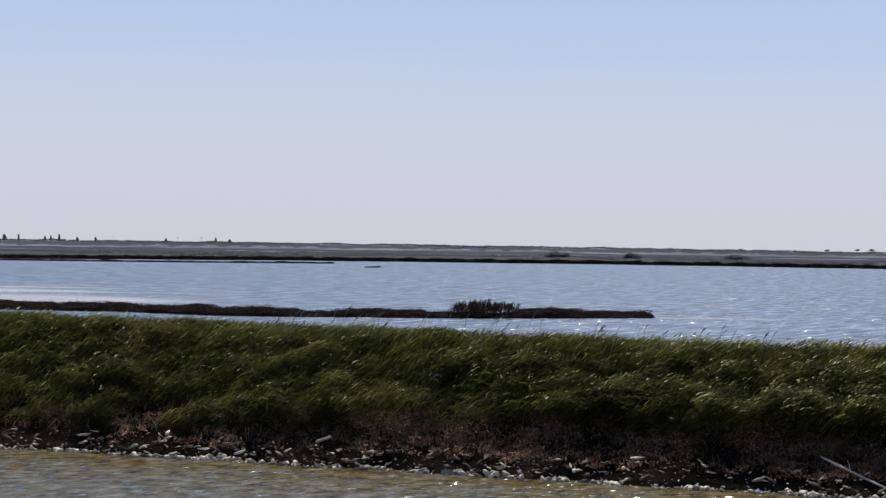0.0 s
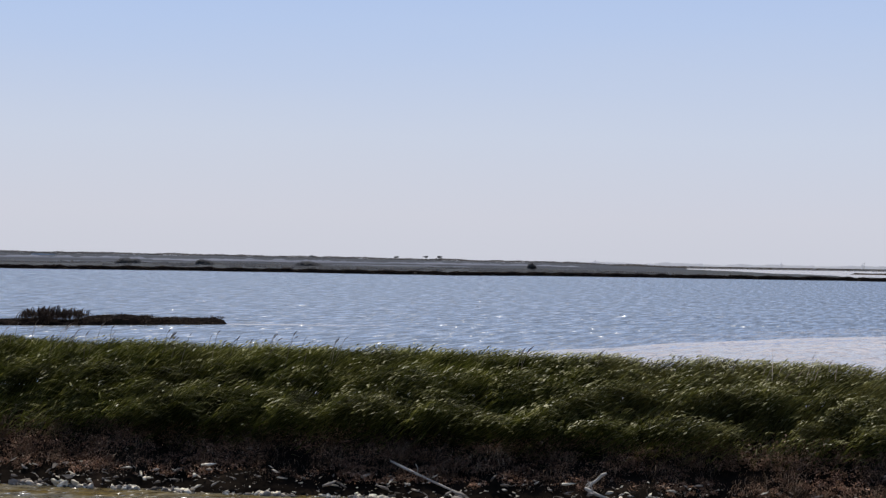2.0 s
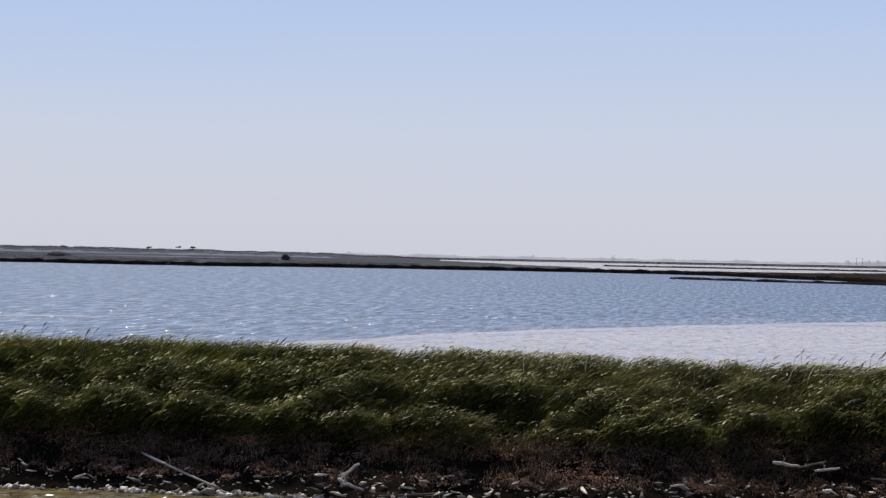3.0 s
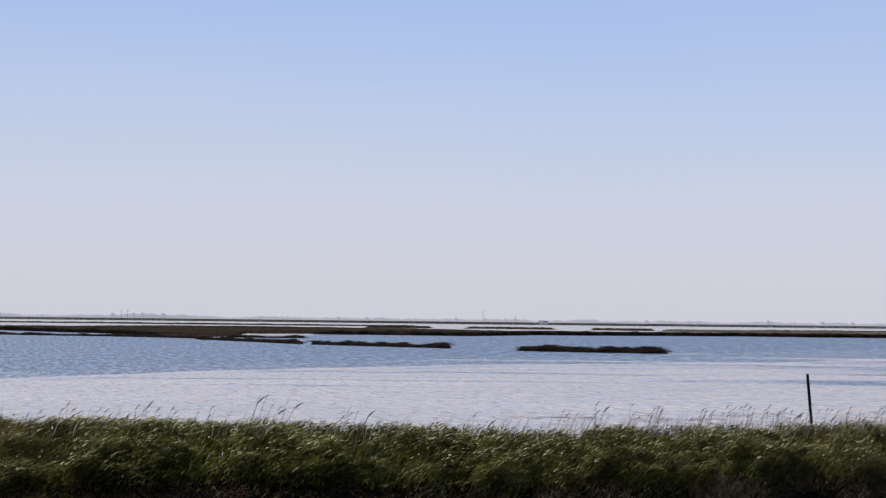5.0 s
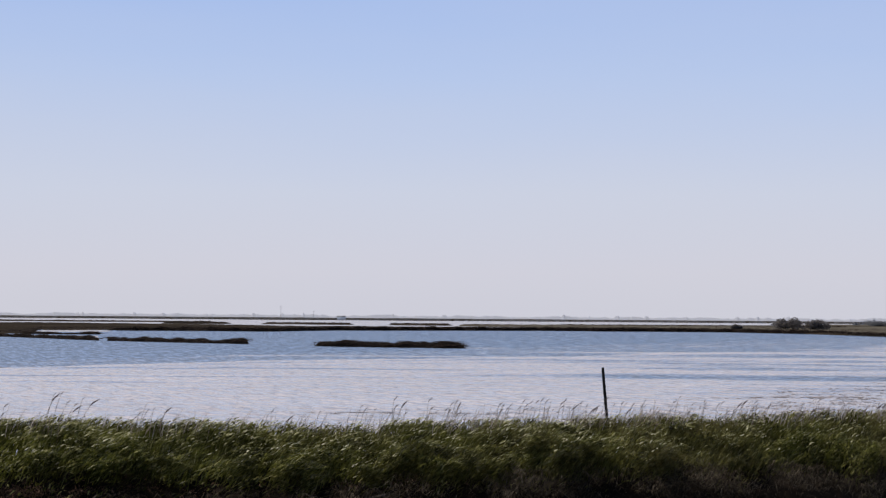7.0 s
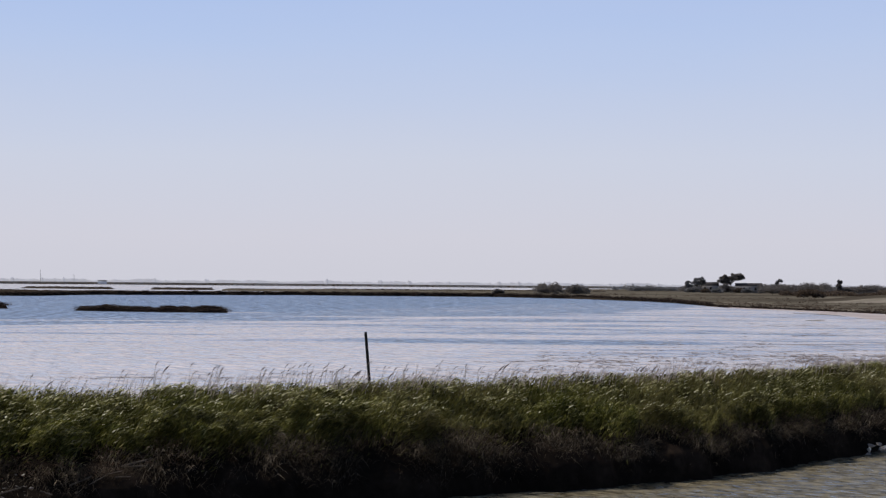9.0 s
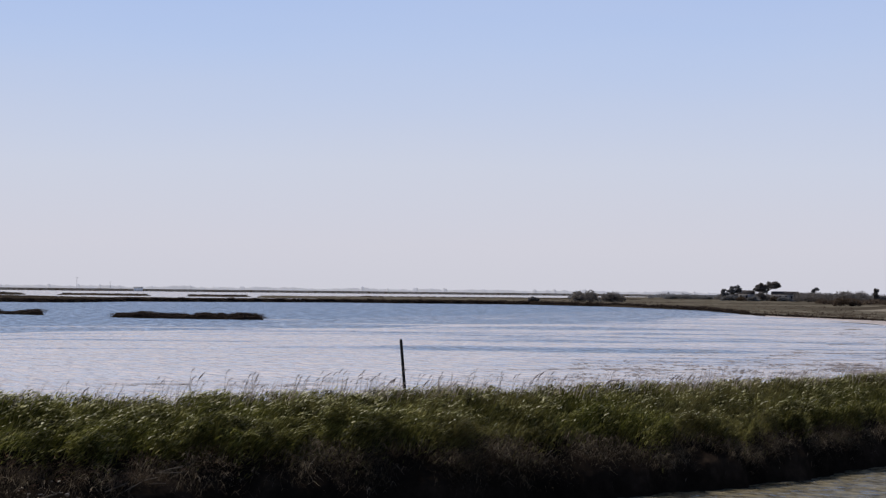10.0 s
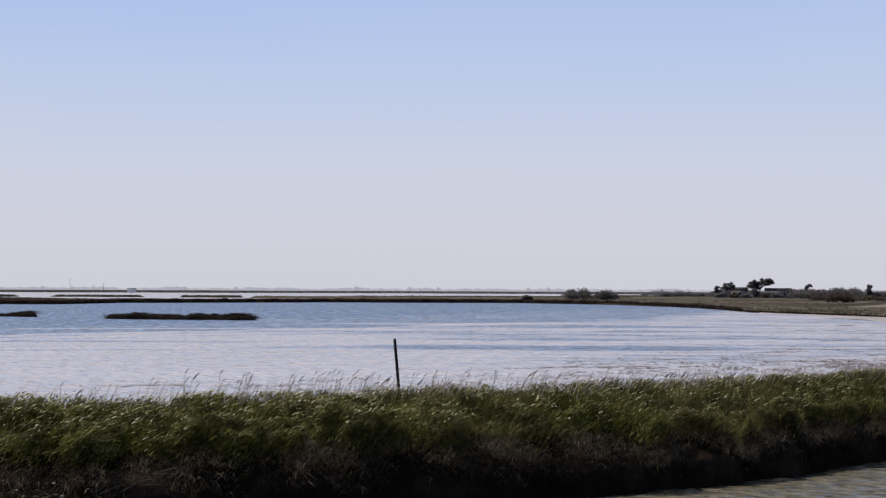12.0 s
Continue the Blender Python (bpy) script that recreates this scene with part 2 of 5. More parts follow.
# bluish ridge and paler strips: haze is mixed into both base colours
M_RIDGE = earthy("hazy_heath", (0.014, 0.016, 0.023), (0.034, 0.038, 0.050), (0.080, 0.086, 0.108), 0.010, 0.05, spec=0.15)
M_HAZY = earthy("haze_pale_heath", (0.075, 0.082, 0.108), (0.155, 0.163, 0.205), (0.25, 0.26, 0.31), 0.012, 0.06, spec=0.1)
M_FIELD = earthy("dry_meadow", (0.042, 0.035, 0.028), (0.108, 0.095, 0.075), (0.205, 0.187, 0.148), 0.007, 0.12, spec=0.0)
M_PALE = earthy("pale_bare_earth", (0.12, 0.105, 0.085), (0.20, 0.178, 0.148), (0.28, 0.25, 0.21), 0.03, 0.4, spec=0.0)
M_SAND = earthy("pinkish_wet_sand", (0.26, 0.215, 0.20), (0.33, 0.28, 0.265), (0.40, 0.345, 0.33), 0.05, 0.8, 0.7)
def stony():
    m, n, l, b = material("broken_limestone", 0.85, 0.3)
    g, o = n.new("ShaderNodeNewGeometry"), n.new("ShaderNodeObjectInfo")
    u = math_node(n, l, "FRACT", math_node(n, l, "ADD", g.outputs["Random Per Island"], o.outputs["Random"]), 0)
    f = noise_tex(n, l, position(n, l, (14, 14, 14)), 1.0, 6.0, 0.7)
    col = ramp(n, l, u, [(0.0, (0.10, 0.082, 0.07)), (0.45, (0.34, 0.295, 0.255)), (0.7, (0.74, 0.655, 0.53)), (1.0, (0.93, 0.86, 0.72))])
    l.new(mix(n, l, 0.6, col, ramp(n, l, f, [(0.3, (0.4, 0.38, 0.36)), (0.65, (1, 1, 1))]), "MULTIPLY"), b.inputs["Base Color"])
    bump(n, l, b, f, 0.8, 0.02)
    return m


M_STONE = stony()
M_DRIFT = earthy("bleached_driftwood", (0.42, 0.37, 0.31), (0.58, 0.52, 0.45), (0.70, 0.64, 0.56), 3.0, 20.0, 0.8, 0.01)
M_STICK = earthy("weathered_stick_wood", (0.07, 0.055, 0.042), (0.13, 0.105, 0.082), (0.22, 0.18, 0.145), 3.0, 20.0, 0.85, 0.01)
M_POST = earthy("tarred_post_wood", (0.015, 0.013, 0.012), (0.03, 0.026, 0.022), (0.05, 0.042, 0.035), 3.0, 25.0, 0.85, 0.01)
M_REED = leafy("reed_leaves", [(0.0, (0.026, 0.027, 0.006)), (0.5, (0.074, 0.077, 0.016)), (0.86, (0.15, 0.146, 0.037)), (0.95, (0.26, 0.24, 0.10)), (1.0, (0.40, 0.36, 0.19))], 0.42, 0.6, 0.22, (0.13, 0.108, 0.05), (-12, 26, 0.16), (1.0, (1.15, 1.19, 1.05), (0.36, 0.39, 0.31)))
# brighter copy of the reed leaves: sunny highlights put into the base colour
M_TIP = leafy("sunlit_leaf_tips", [(0.0, (0.10, 0.102, 0.03)), (0.5, (0.23, 0.225, 0.10)), (0.8, (0.47, 0.45, 0.25)), (1.0, (0.80, 0.77, 0.58))], 0.35, 0.5, 0.4)
# both browns darken towards +x, where the bank's shade is painted in
M_DRY = leafy("dead_brown_grass", [(0.0, (0.07, 0.044, 0.032)), (0.6, (0.21, 0.138, 0.098)), (0.93, (0.42, 0.31, 0.24)), (1.0, (0.68, 0.56, 0.45))], 0.42, 0.8, 0.3, (0.08, 0.062, 0.043), (-3, 5, 0.5), (1.4, (1.0, 1.0, 1.0), (0.4, 0.38, 0.36)))
M_RUST = leafy("rusty_low_scrub", [(0.0, (0.10, 0.058, 0.040)), (0.6, (0.37, 0.222, 0.155)), (0.9, (0.60, 0.40, 0.30)), (1.0, (0.78, 0.62, 0.50))], 0.58, 0.8, 0.3, (0.11, 0.072, 0.05), (-2, 5, 0.5), (1.1, (1.12, 1.1, 1.08), (0.45, 0.43, 0.42)))
M_STEM = leafy("reed_stems", [(0.0, (0.15, 0.12, 0.085)), (1.0, (0.30, 0.25, 0.19))], 0.25, 0.6)
M_FRINGE = leafy("withered_edge_grass", [(0.0, (0.036, 0.027, 0.019)), (0.6, (0.092, 0.073, 0.051)), (0.9, (0.18, 0.145, 0.105)), (1.0, (0.32, 0.265, 0.20))], 0.36, 0.8, 0.3, tuft=(1.2, (1.0, 1.0, 1.0), (0.32, 0.32, 0.32)))
M_HAIR = leafy("pale_flower_stems", [(0.0, (0.16, 0.125, 0.10)), (0.6, (0.33, 0.27, 0.235)), (1.0, (0.55, 0.48, 0.43))], 0.4, 0.7, 0.4)
M_PLUME = leafy("reed_plumes", [(0.0, (0.09, 0.068, 0.06)), (1.0, (0.27, 0.215, 0.19))], 0.3, 0.8)
M_SCRUB = leafy("glasswort_scrub", [(0.0, (0.020, 0.013, 0.010)), (0.6, (0.045, 0.029, 0.021)), (1.0, (0.10, 0.072, 0.052))], 0.15, 0.8, 0.05)
# far scrub and trees: the haze of distance is put into this grey
M_GREY = leafy("haze_greyed_scrub", [(0.0, (0.15, 0.148, 0.15)), (1.0, (0.19, 0.187, 0.19))], 0.45, 0.8, 0.01)
# foliage lifted in tone to include the haze over the farm and dyke
M_TREE = leafy("tree_foliage", [(0.0, (0.110, 0.099, 0.094)), (1.0, (0.17, 0.155, 0.146))], 0.5, 0.7, 0.05)
# near the sky's own tone: distance haze painted as base colour
M_DISTANT = leafy("haze_tinted_skyline", [(0.0, (0.58, 0.595, 0.66)), (1.0, (0.70, 0.715, 0.78))], 0.5, 0.8, 0.01)
M_BROWN = leafy("brown_shore_scrub", [(0.0, (0.07, 0.048, 0.034)), (1.0, (0.14, 0.105, 0.075))], 0.25, 0.8, 0.05)
M_BARK = earthy("grey_bark", (0.05, 0.04, 0.03), (0.09, 0.075, 0.06), (0.13, 0.11, 0.09), 0.8, 5.0)
M_PLASTER = earthy("weathered_plaster", (0.19, 0.18, 0.175), (0.29, 0.27, 0.26), (0.40, 0.37, 0.355), 0.25, 1.2, spec=0.0)
M_ROOF = earthy("old_roof_tiles", (0.040, 0.036, 0.037), (0.062, 0.056, 0.056), (0.09, 0.08, 0.08), 0.3, 3.0, 1.0, spec=0.0)
M_WHITE = earthy("white_paint", (0.7, 0.7, 0.7), (0.8, 0.8, 0.8), (0.85, 0.85, 0.85), 0.2, 1.0)
M_METAL = earthy("galvanised_steel", (0.2, 0.2, 0.21), (0.28, 0.28, 0.29), (0.33, 0.33, 0.34), 0.5, 3.0, 0.5)


# ---- mesh helpers ----
rng = np.random.default_rng(7)


def mesh_from(name, co, tris, mat, smooth=False):
    me = bpy.data.meshes.new(name)
    co, tris = np.asarray(co, np.float32), np.asarray(tris, np.int32)
    me.vertices.add(len(co))
    me.vertices.foreach_set("co", co.ravel())
    me.loops.add(tris.size)
    me.loops.foreach_set("vertex_index", tris.ravel())
    me.polygons.add(len(tris))
    me.polygons.foreach_set("loop_start", np.arange(0, tris.size, tris.shape[1], dtype=np.int32))
    me.update(calc_edges=True)
    if smooth:
        me.polygons.foreach_set("use_smooth", np.ones(len(tris), bool))
    me.materials.append(mat)
    return me


def part(name, me, parent=None, label=""):
    ob = new(name, me)
    if parent is not None:
        ob.parent = parent
    if label:
        tagged(ob, label)
    return ob


def grid(us, vs, fn):
    """Quads over us x vs; fn gives x, y, z arrays."""
    U, V = np.meshgrid(us, vs, indexing="ij")
    x, y, z = fn(U, V)
    nu, nv = len(us), len(vs)
    i = (np.arange(nu - 1)[:, None] * nv + np.arange(nv - 1)[None]).ravel()
    quads = np.stack([i, i + nv, i + nv + 1, i + 1], 1)
    return np.stack([x.ravel(), y.ravel(), np.broadcast_to(z, x.shape).ravel()], 1), quads


def wave(x, seed, scale, octaves=4):
    """Smooth one-dimensional noise, about -1 to 1."""
    r = np.random.default_rng(seed)
    out, amp = np.zeros_like(np.asarray(x, float)), 0.6
    for k in range(octaves):
        for _ in range(3):
            out = out + amp / 1.7 * np.sin(np.asarray(x) * 2 * np.pi / scale * 2 ** k * r.uniform(0.6, 1.4) + r.uniform(0, 6.28))
        amp *= 0.55
    return out


def wave2(x, y, seed, sx, sy, octaves=3):
    """Smooth two-dimensional value noise, about -1 to 1."""
    x, y = np.broadcast_arrays(np.asarray(x, float) / sx * 2, np.asarray(y, float) / sy * 2)
    table = np.random.default_rng(seed).uniform(-1, 1, (64, 64))
    out, amp = np.zeros(x.shape), 0.9
    for k in range(octaves):
        xa, ya = x * 2 ** k + 17.3 * k, y * 2 ** k + 5.1 * k
        i0, j0 = np.floor(xa).astype(int), np.floor(ya).astype(int)
        fx, fy = xa - i0, ya - j0
        fx, fy = fx * fx * (3 - 2 * fx), fy * fy * (3 - 2 * fy)
        a0 = table[i0 % 64, j0 % 64] * (1 - fx) + table[(i0 + 1) % 64, j0 % 64] * fx
        b0 = table[i0 % 64, (j0 + 1) % 64] * (1 - fx) + table[(i0 + 1) % 64, (j0 + 1) % 64] * fx
        out = out + amp * (a0 * (1 - fy) + b0 * fy)
        amp *= 0.55
    return out


def polar(az, r):
    az = np.radians(az)
    return np.sin(az) * r, np.cos(az) * r


def blades(base, lean, length, width, droop, twist, rows=4):
    """Tapered leaf strips. base N x 3; lean N x 2 sideways growth per height; droop: how far the tip falls."""
    n = len(base)
    s = np.array([0.0, 0.4, 0.75, 1.0]) if rows == 4 else np.array([0.0, 0.5, 1.0])
    wd = np.array([0.7, 1.0, 0.7, 0.0]) if rows == 4 else np.array([0.75, 1.0, 0.0])
    side = np.stack([np.cos(twist), np.sin(twist), np.zeros(n)], 1)
    strips = []
    for k in range(rows):
        c = base.copy()
        c[:, 0] += lean[:, 0] * length * (0.35 * s[k] + 0.65 * s[k] ** 2)
        c[:, 1] += lean[:, 1] * length * (0.35 * s[k] + 0.65 * s[k] ** 2)
        c[:, 2] += length * (s[k] - droop * s[k] ** 2.5)
        off = side * (width * wd[k] / 2)[:, None]
        strips += [c - off, c + off] if k < rows - 1 else [c]
    co = np.stack(strips, 1).reshape(-1, 3)
    t = [(0, 1, 3), (0, 3, 2), (2, 3, 5), (2, 5, 4), (4, 5, 6)] if rows == 4 else [(0, 1, 3), (0, 3, 2), (2, 3, 4)]
    tris = (np.arange(n)[:, None, None] * len(strips) + np.array(t)[None]).reshape(-1, 3)
    return co, tris


def clumps(centres, radii, count, size, flat=0.0):
    """Leaf sprays filling ellipsoids: small triangles turned every way."""
    centres, radii = np.asarray(centres, float), np.asarray(radii, float)
    n = len(centres)
    d = rng.normal(size=(n, count, 3))
    d /= np.linalg.norm(d, axis=2, keepdims=True)
    d *= rng.uniform(0.35, 1.0, (n, count, 1)) ** 0.5
    d[..., 2] = np.where(d[..., 2] < -0.3, -d[..., 2] * 0.6, d[..., 2])
    p = centres[:, None] + d * radii[:, None]
    sz = np.asarray(size, float).reshape(-1, 1, 1, 1) * rng.uniform(0.6, 1.4, (n, count, 1, 1))
    t = rng.normal(size=(n, count, 3, 3))
    t[..., 2] *= 1 - flat
    co = (p[:, :, None] + t * sz * 0.6).reshape(-1, 3)
    return co, np.arange(len(co)).reshape(-1, 3)


def tube(points, radii, sides=7):
    """A round limb along points."""
    pts = [Vector(p) for p in points]
    co, tris = [], []
    for i, p in enumerate(pts):
        d = (pts[min(i + 1, len(pts) - 1)] - pts[max(i - 1, 0)]).normalized()
        q = d.to_track_quat("Z", "Y")
        for k in range(sides):
            an = 2 * math.pi * k / sides
            co.append(p + q @ Vector((math.cos(an) * radii[i], math.sin(an) * radii[i], 0)))
    for i in range(len(pts) - 1):
        for k in range(sides):
            a0, b0 = i * sides + k, i * sides + (k + 1) % sides
            tris += [(a0, b0, b0 + sides), (a0, b0 + sides, a0 + sides)]
    for i, flip in ((0, True), (len(pts) - 1, False)):
        co.append(pts[i])
        for k in range(sides):
            a0, b0 = i * sides + k, i * sides + (k + 1) % sides
            tris.append((b0, a0, len(co) - 1) if flip else (a0, b0, len(co) - 1))
    return np.array([tuple(c) for c in co]), np.array(tris)


def joined(pieces):
    co, tris, k = [], [], 0
    for c, t in pieces:
        co.append(c)
        tris.append(np.asarray(t) + k)
        k += len(c)
    return np.concatenate(co), np.concatenate(tris)


# ---- the large sheets ----
def waterline(x):
    """y of the canal's edge along the reed bank."""
    return np.interp(x, [-70, -4, 5, 14, 22.5, 26.5, 32, 60, 80], [40.8, 40.8, 41.3, 43.0, 45.4, 47.4, 51.5, 71, 91])


def crest(x):
    return np.interp(x, [-31, -20, -8, -1, 10, 18, 23, 32], [2.82, 2.71, 2.60, 2.48, 2.27, 2.29, 2.31, 2.20])


def steep(x):
    """0 where the bank is a stony slope, 1 where it is an undercut earth edge."""
    s = np.clip((np.asarray(x) - 3) / 9, 0, 1)
    return s * s * (3 - 2 * s)


co, q = grid(np.linspace(-4500, 4500, 31), np.linspace(-4500, 4500, 31), lambda u, v: (u, v, -0.8 + 0 * u))
tagged(part("ground", mesh_from("ground", co, q, M_BED)), "muddy bed of the lagoon reaching the horizon", "ground", kind="structure")

xs = np.linspace(-80, 80, 161)
co, q = grid(xs, np.linspace(0, 1, 40), lambda u, v: (u, 6 + (waterline(u) + 1.5 - 6) * v, 0.0 * u))
tagged(part("canal_water", mesh_from("canal_water", co, q, M_CANAL)), "murky brown-green canal water with bright ripples", "water", kind="structure")


def lagoon_xy(u, v):
    near = waterline(np.clip(4400 * np.sin(np.radians(u)) * 0 + 46 * np.tan(np.radians(np.clip(u, -55, 55))), -80, 80)) + 5
    r0 = near / np.cos(np.radians(np.clip(u, -55, 55)))
    r = r0 * (4400 / r0) ** v
    x, y = polar(u, r)
    return x, y, 0.0 * u


co, q = grid(np.linspace(-60, 60, 121), np.linspace(0, 1, 60), lagoon_xy)
tagged(part("lagoon_water", mesh_from("lagoon_water", co, q, M_WATER)), "wind-rippled blue-grey lagoon water with glints", "water", kind="structure")


def polar_sheet(name, table, z, mat, label, seed=1, rough_near=0.02, rough_far=0.02, steps=300, depth=14, edge=0.0, kind="structure", category="ground"):
    """Land or shallows between two distances, by bearing. table: bearing, near, far. edge: height of its rim."""
    tb = np.array(table, float)
    us = np.linspace(tb[0, 0], tb[-1, 0], steps)

    def fn(u, v):
        n0 = np.interp(u, tb[:, 0], tb[:, 1]) * (1 + rough_near * wave(u, seed, 4.0))
        f0 = np.interp(u, tb[:, 0], tb[:, 2]) * (1 + rough_far * wave(u, seed + 1, 3.0))
        f0 = np.maximum(f0, n0 + 0.5)
        r = n0 * (f0 / n0) ** v
        x, y = polar(u, r)
        fade = np.clip(np.minimum((u - tb[0, 0]), (tb[-1, 0] - u)) / 0.25, 0, 1)
        rise = np.minimum(np.clip(v * 16, 0, 1), np.clip((1 - v) * 16, 0, 1)) ** 0.6 * fade
        zz = z - edge + edge * rise + (0.12 * edge * wave2(x, y, seed + 3, 9, 9) * rise if edge else 0)
        return x, y, zz

    vs = np.concatenate([[0, 0.03, 0.06], np.linspace(0.1, 0.9, depth), [0.94, 0.97, 1]])
    co, q = grid(us, vs, fn)
    return tagged(part(name, mesh_from(name, co, q, mat, True)), label, category, kind=kind)


CALM_END = np.array([(-30, 60), (-26, 66), (-22, 78), (-13, 108), (-6.5, 136), (0, 164), (7.3, 203), (10.5, 222), (16, 246), (19, 262), (21, 292), (24, 296), (26, 330), (27.5, 420), (28.5, 560), (40, 640)])
# bearings, distance, thickness as a share of it, ruffled (+) or calm (-)
BANDS = [(17, 28.5, 294, 0.012, -0.9), (8, 25, 254, 0.010, -0.7), (21, 28, 274, 0.020, 0.75), (24.5, 29, 248, 0.016, 0.6), (15, 28.8, 174, 0.040, 0.50), (19, 28.2, 205, 0.022, 0.45), (20.5, 29, 226, 0.02, 0.40),
         (26, 33, 211, 0.008, 0.5), (0.0, 17.5, 166, 0.007, 0.7), (1.5, 12.5, 151, 0.006, 0.5), (4, 18, 192, 0.010, 0.6), (9, 24, 218, 0.007, 0.35), (6, 15, 207, 0.005, 0.3), (13, 23, 240, 0.012, 0.40),
         (27, 34, 186, 0.012, 0.35), (28, 36, 244, 0.012, 0.35), (27.5, 31, 290, 0.02, 0.4), (29, 34, 330, 0.02, 0.3), (22, 33, 156, 0.006, 0.3), (22.5, 30, 143, 0.008, 0.25), (19, 25, 190, 0.006, -0.5), (22, 28, 234, 0.008, -0.5), (20, 27, 214, 0.006, -0.5)]


def ruffle(u, d):
    """How far the wind ruffles the water at a bearing and distance: 0 calm, 1 open water."""
    end = np.interp(u, CALM_END[:, 0], CALM_END[:, 1]) * (1 + 0.008 * wave(u, 5, 4.0))
    streak = wave2(u, np.log(d), 401, 7.0, 0.05, 3)
    out = np.log(d / end) + np.interp(u, [16, 21, 27, 31], [0.0, 0.03, 0.14, 0.10]) * streak
    soft = np.interp(u, [-10, 5, 16, 22, 27, 30], [0.010, 0.007, 0.012, 0.04, 0.16, 0.10])
    k = np.clip(out / soft + 0.5, 0, 1)
    edge = 0.42 * np.exp(-((out + 0.050) / 0.018) ** 2) + 0.30 * np.clip((u - 2) / 4, 0, 1) * np.exp(-((out + 0.115) / 0.014) ** 2)  # light blue lines inside the border
    windy = np.interp(u, [4, 14, 20, 26, 29, 34], [0.05, 0.16, 0.40, 0.52, 0.40, 0.26]) * np.clip((d - 120) / 70, 0, 1) + 0.16 * np.clip((u - 20) / 6, 0, 1) * np.clip((190 - d) / 60, 0, 1)
    k = k + edge + windy * (0.35 + 1.1 * streak) + 0.22 * np.clip((d - 70) / 80, 0.3, 1) * wave2(u, np.log(d), 402, 5.0, 0.03, 2)
    k = k + np.clip((u - 19) / 6, 0, 1) * np.clip((d - 70) / 40, 0, 1) * (0.05 + 0.07 * np.clip((d - 130) / 40, 0, 1) + 0.20 * np.clip((190 - d) / 40, 0, 1) * wave2(u, np.log(d), 405, 0.5, 0.014, 2))
    k = k + 0.30 * np.clip((u - 1) / 9, 0.1, 1) * np.clip((d - 90) / 60, 0, 1) * wave2(u, np.log(d), 404, 2.6, 0.016, 2)
    for n, (a0, a1, dist, thick, add) in enumerate(BANDS):
        s = np.clip((u - a0) / (a1 - a0), 0, 1)
        s = np.sin(np.pi * s) ** 0.5
        mid = dist * (1 + 0.35 * thick * wave(u, 411 + n, 2.5) + 0.004 * np.sin(u * 0.9 + n))
        k = k + 1.8 * add * s * np.exp(-(np.log(d / mid) / (thick * (0.35 + 0.65 * s))) ** 2)
    k = k + 0.40 * np.clip((u - 2) / 8, 0, 1) * (k - 0.38) * np.clip((d - 90) / 40, 0, 1)
    return np.clip(k, 0, 1)


def ruffle_behind(u, d):
    """The calm strips behind the long islet."""
    k = np.ones(u.shape)
    for n, (a1, dist, thick, slope) in enumerate([(-30.6, 187, 0.060, -1.5), (-32.6, 216, 0.034, -2.0), (-32.6, 233, 0.010, -1.0)]):
        s = np.clip((a1 - u) / 4.0, 0, 1) ** 0.7
        mid = dist + slope * (u + 36)
        k = k - 0.95 * np.minimum(s * 1.3, 1) * np.exp(-(np.abs(np.log(d / mid)) / (thick * s + 0.003)) ** 3)
    return np.clip(k + 0.06 * wave2(u, np.log(d), 403, 3.0, 0.03, 2), 0, 1)


def ruffled_sheet(az, near, far, rows, fn, label):
    us = np.linspace(az[0], az[-1], int((az[-1] - az[0]) / 0.26))
    co, q = grid(us, np.linspace(0, 1, rows), lambda u, v: (*polar(u, np.interp(u, az, near) * (np.interp(u, az, far) / np.interp(u, az, near)) ** v), 0.006 + 0 * u))
    me = mesh_from("shallows", co, q, M_SHALLOW)
    me.attributes.new("ruffle", "FLOAT", "POINT").data.foreach_set("value", fn(np.degrees(np.arctan2(co[:, 0], co[:, 1])), np.hypot(co[:, 0], co[:, 1])).astype(np.float32))
    return tagged(part("shallows", me), label, "water", kind="structure")


ruffled_sheet([-26, -22, -13, 0, 7.3, 16, 21.7, 28, 40], [58, 57, 56, 53, 53, 56, 60, 68, 80], [72, 86, 122, 186, 230, 300, 420, 640, 690], 520, ruffle, "calm pale shallows with wind-ruffled blue streaks")
ruffled_sheet([-46, -40, -34, -30], [176, 172, 170, 168], [262, 258, 250, 240], 90, ruffle_behind, "strips of calm pale water behind the islet")
polar_sheet("shallows", [(16.2, 322, 327), (17.5, 324, 330), (18.8, 327, 329)], 0.004, M_CALM, "thin pale streak of calm water off the islet", 21, 0.0, 0.002, 60, 4, category="water")
polar_sheet("shallows", [(-19.6, 151, 153.5), (-17, 152, 153.5), (-15.5, 153, 154)], 0.004, M_CALM, "thin pale streak of calm water off the long islet", 23, 0.0, 0.002, 120, 4, category="water")
polar_sheet("shallows", [(-9, 830, 2600), (0, 900, 2600), (12, 905, 2500), (20, 1000, 2500), (26, 1250, 2600)], 0.004, M_CALM, "pale calm ponds beyond the low dyke", 25, 0.0, 0.0, 120, 10, category="water")


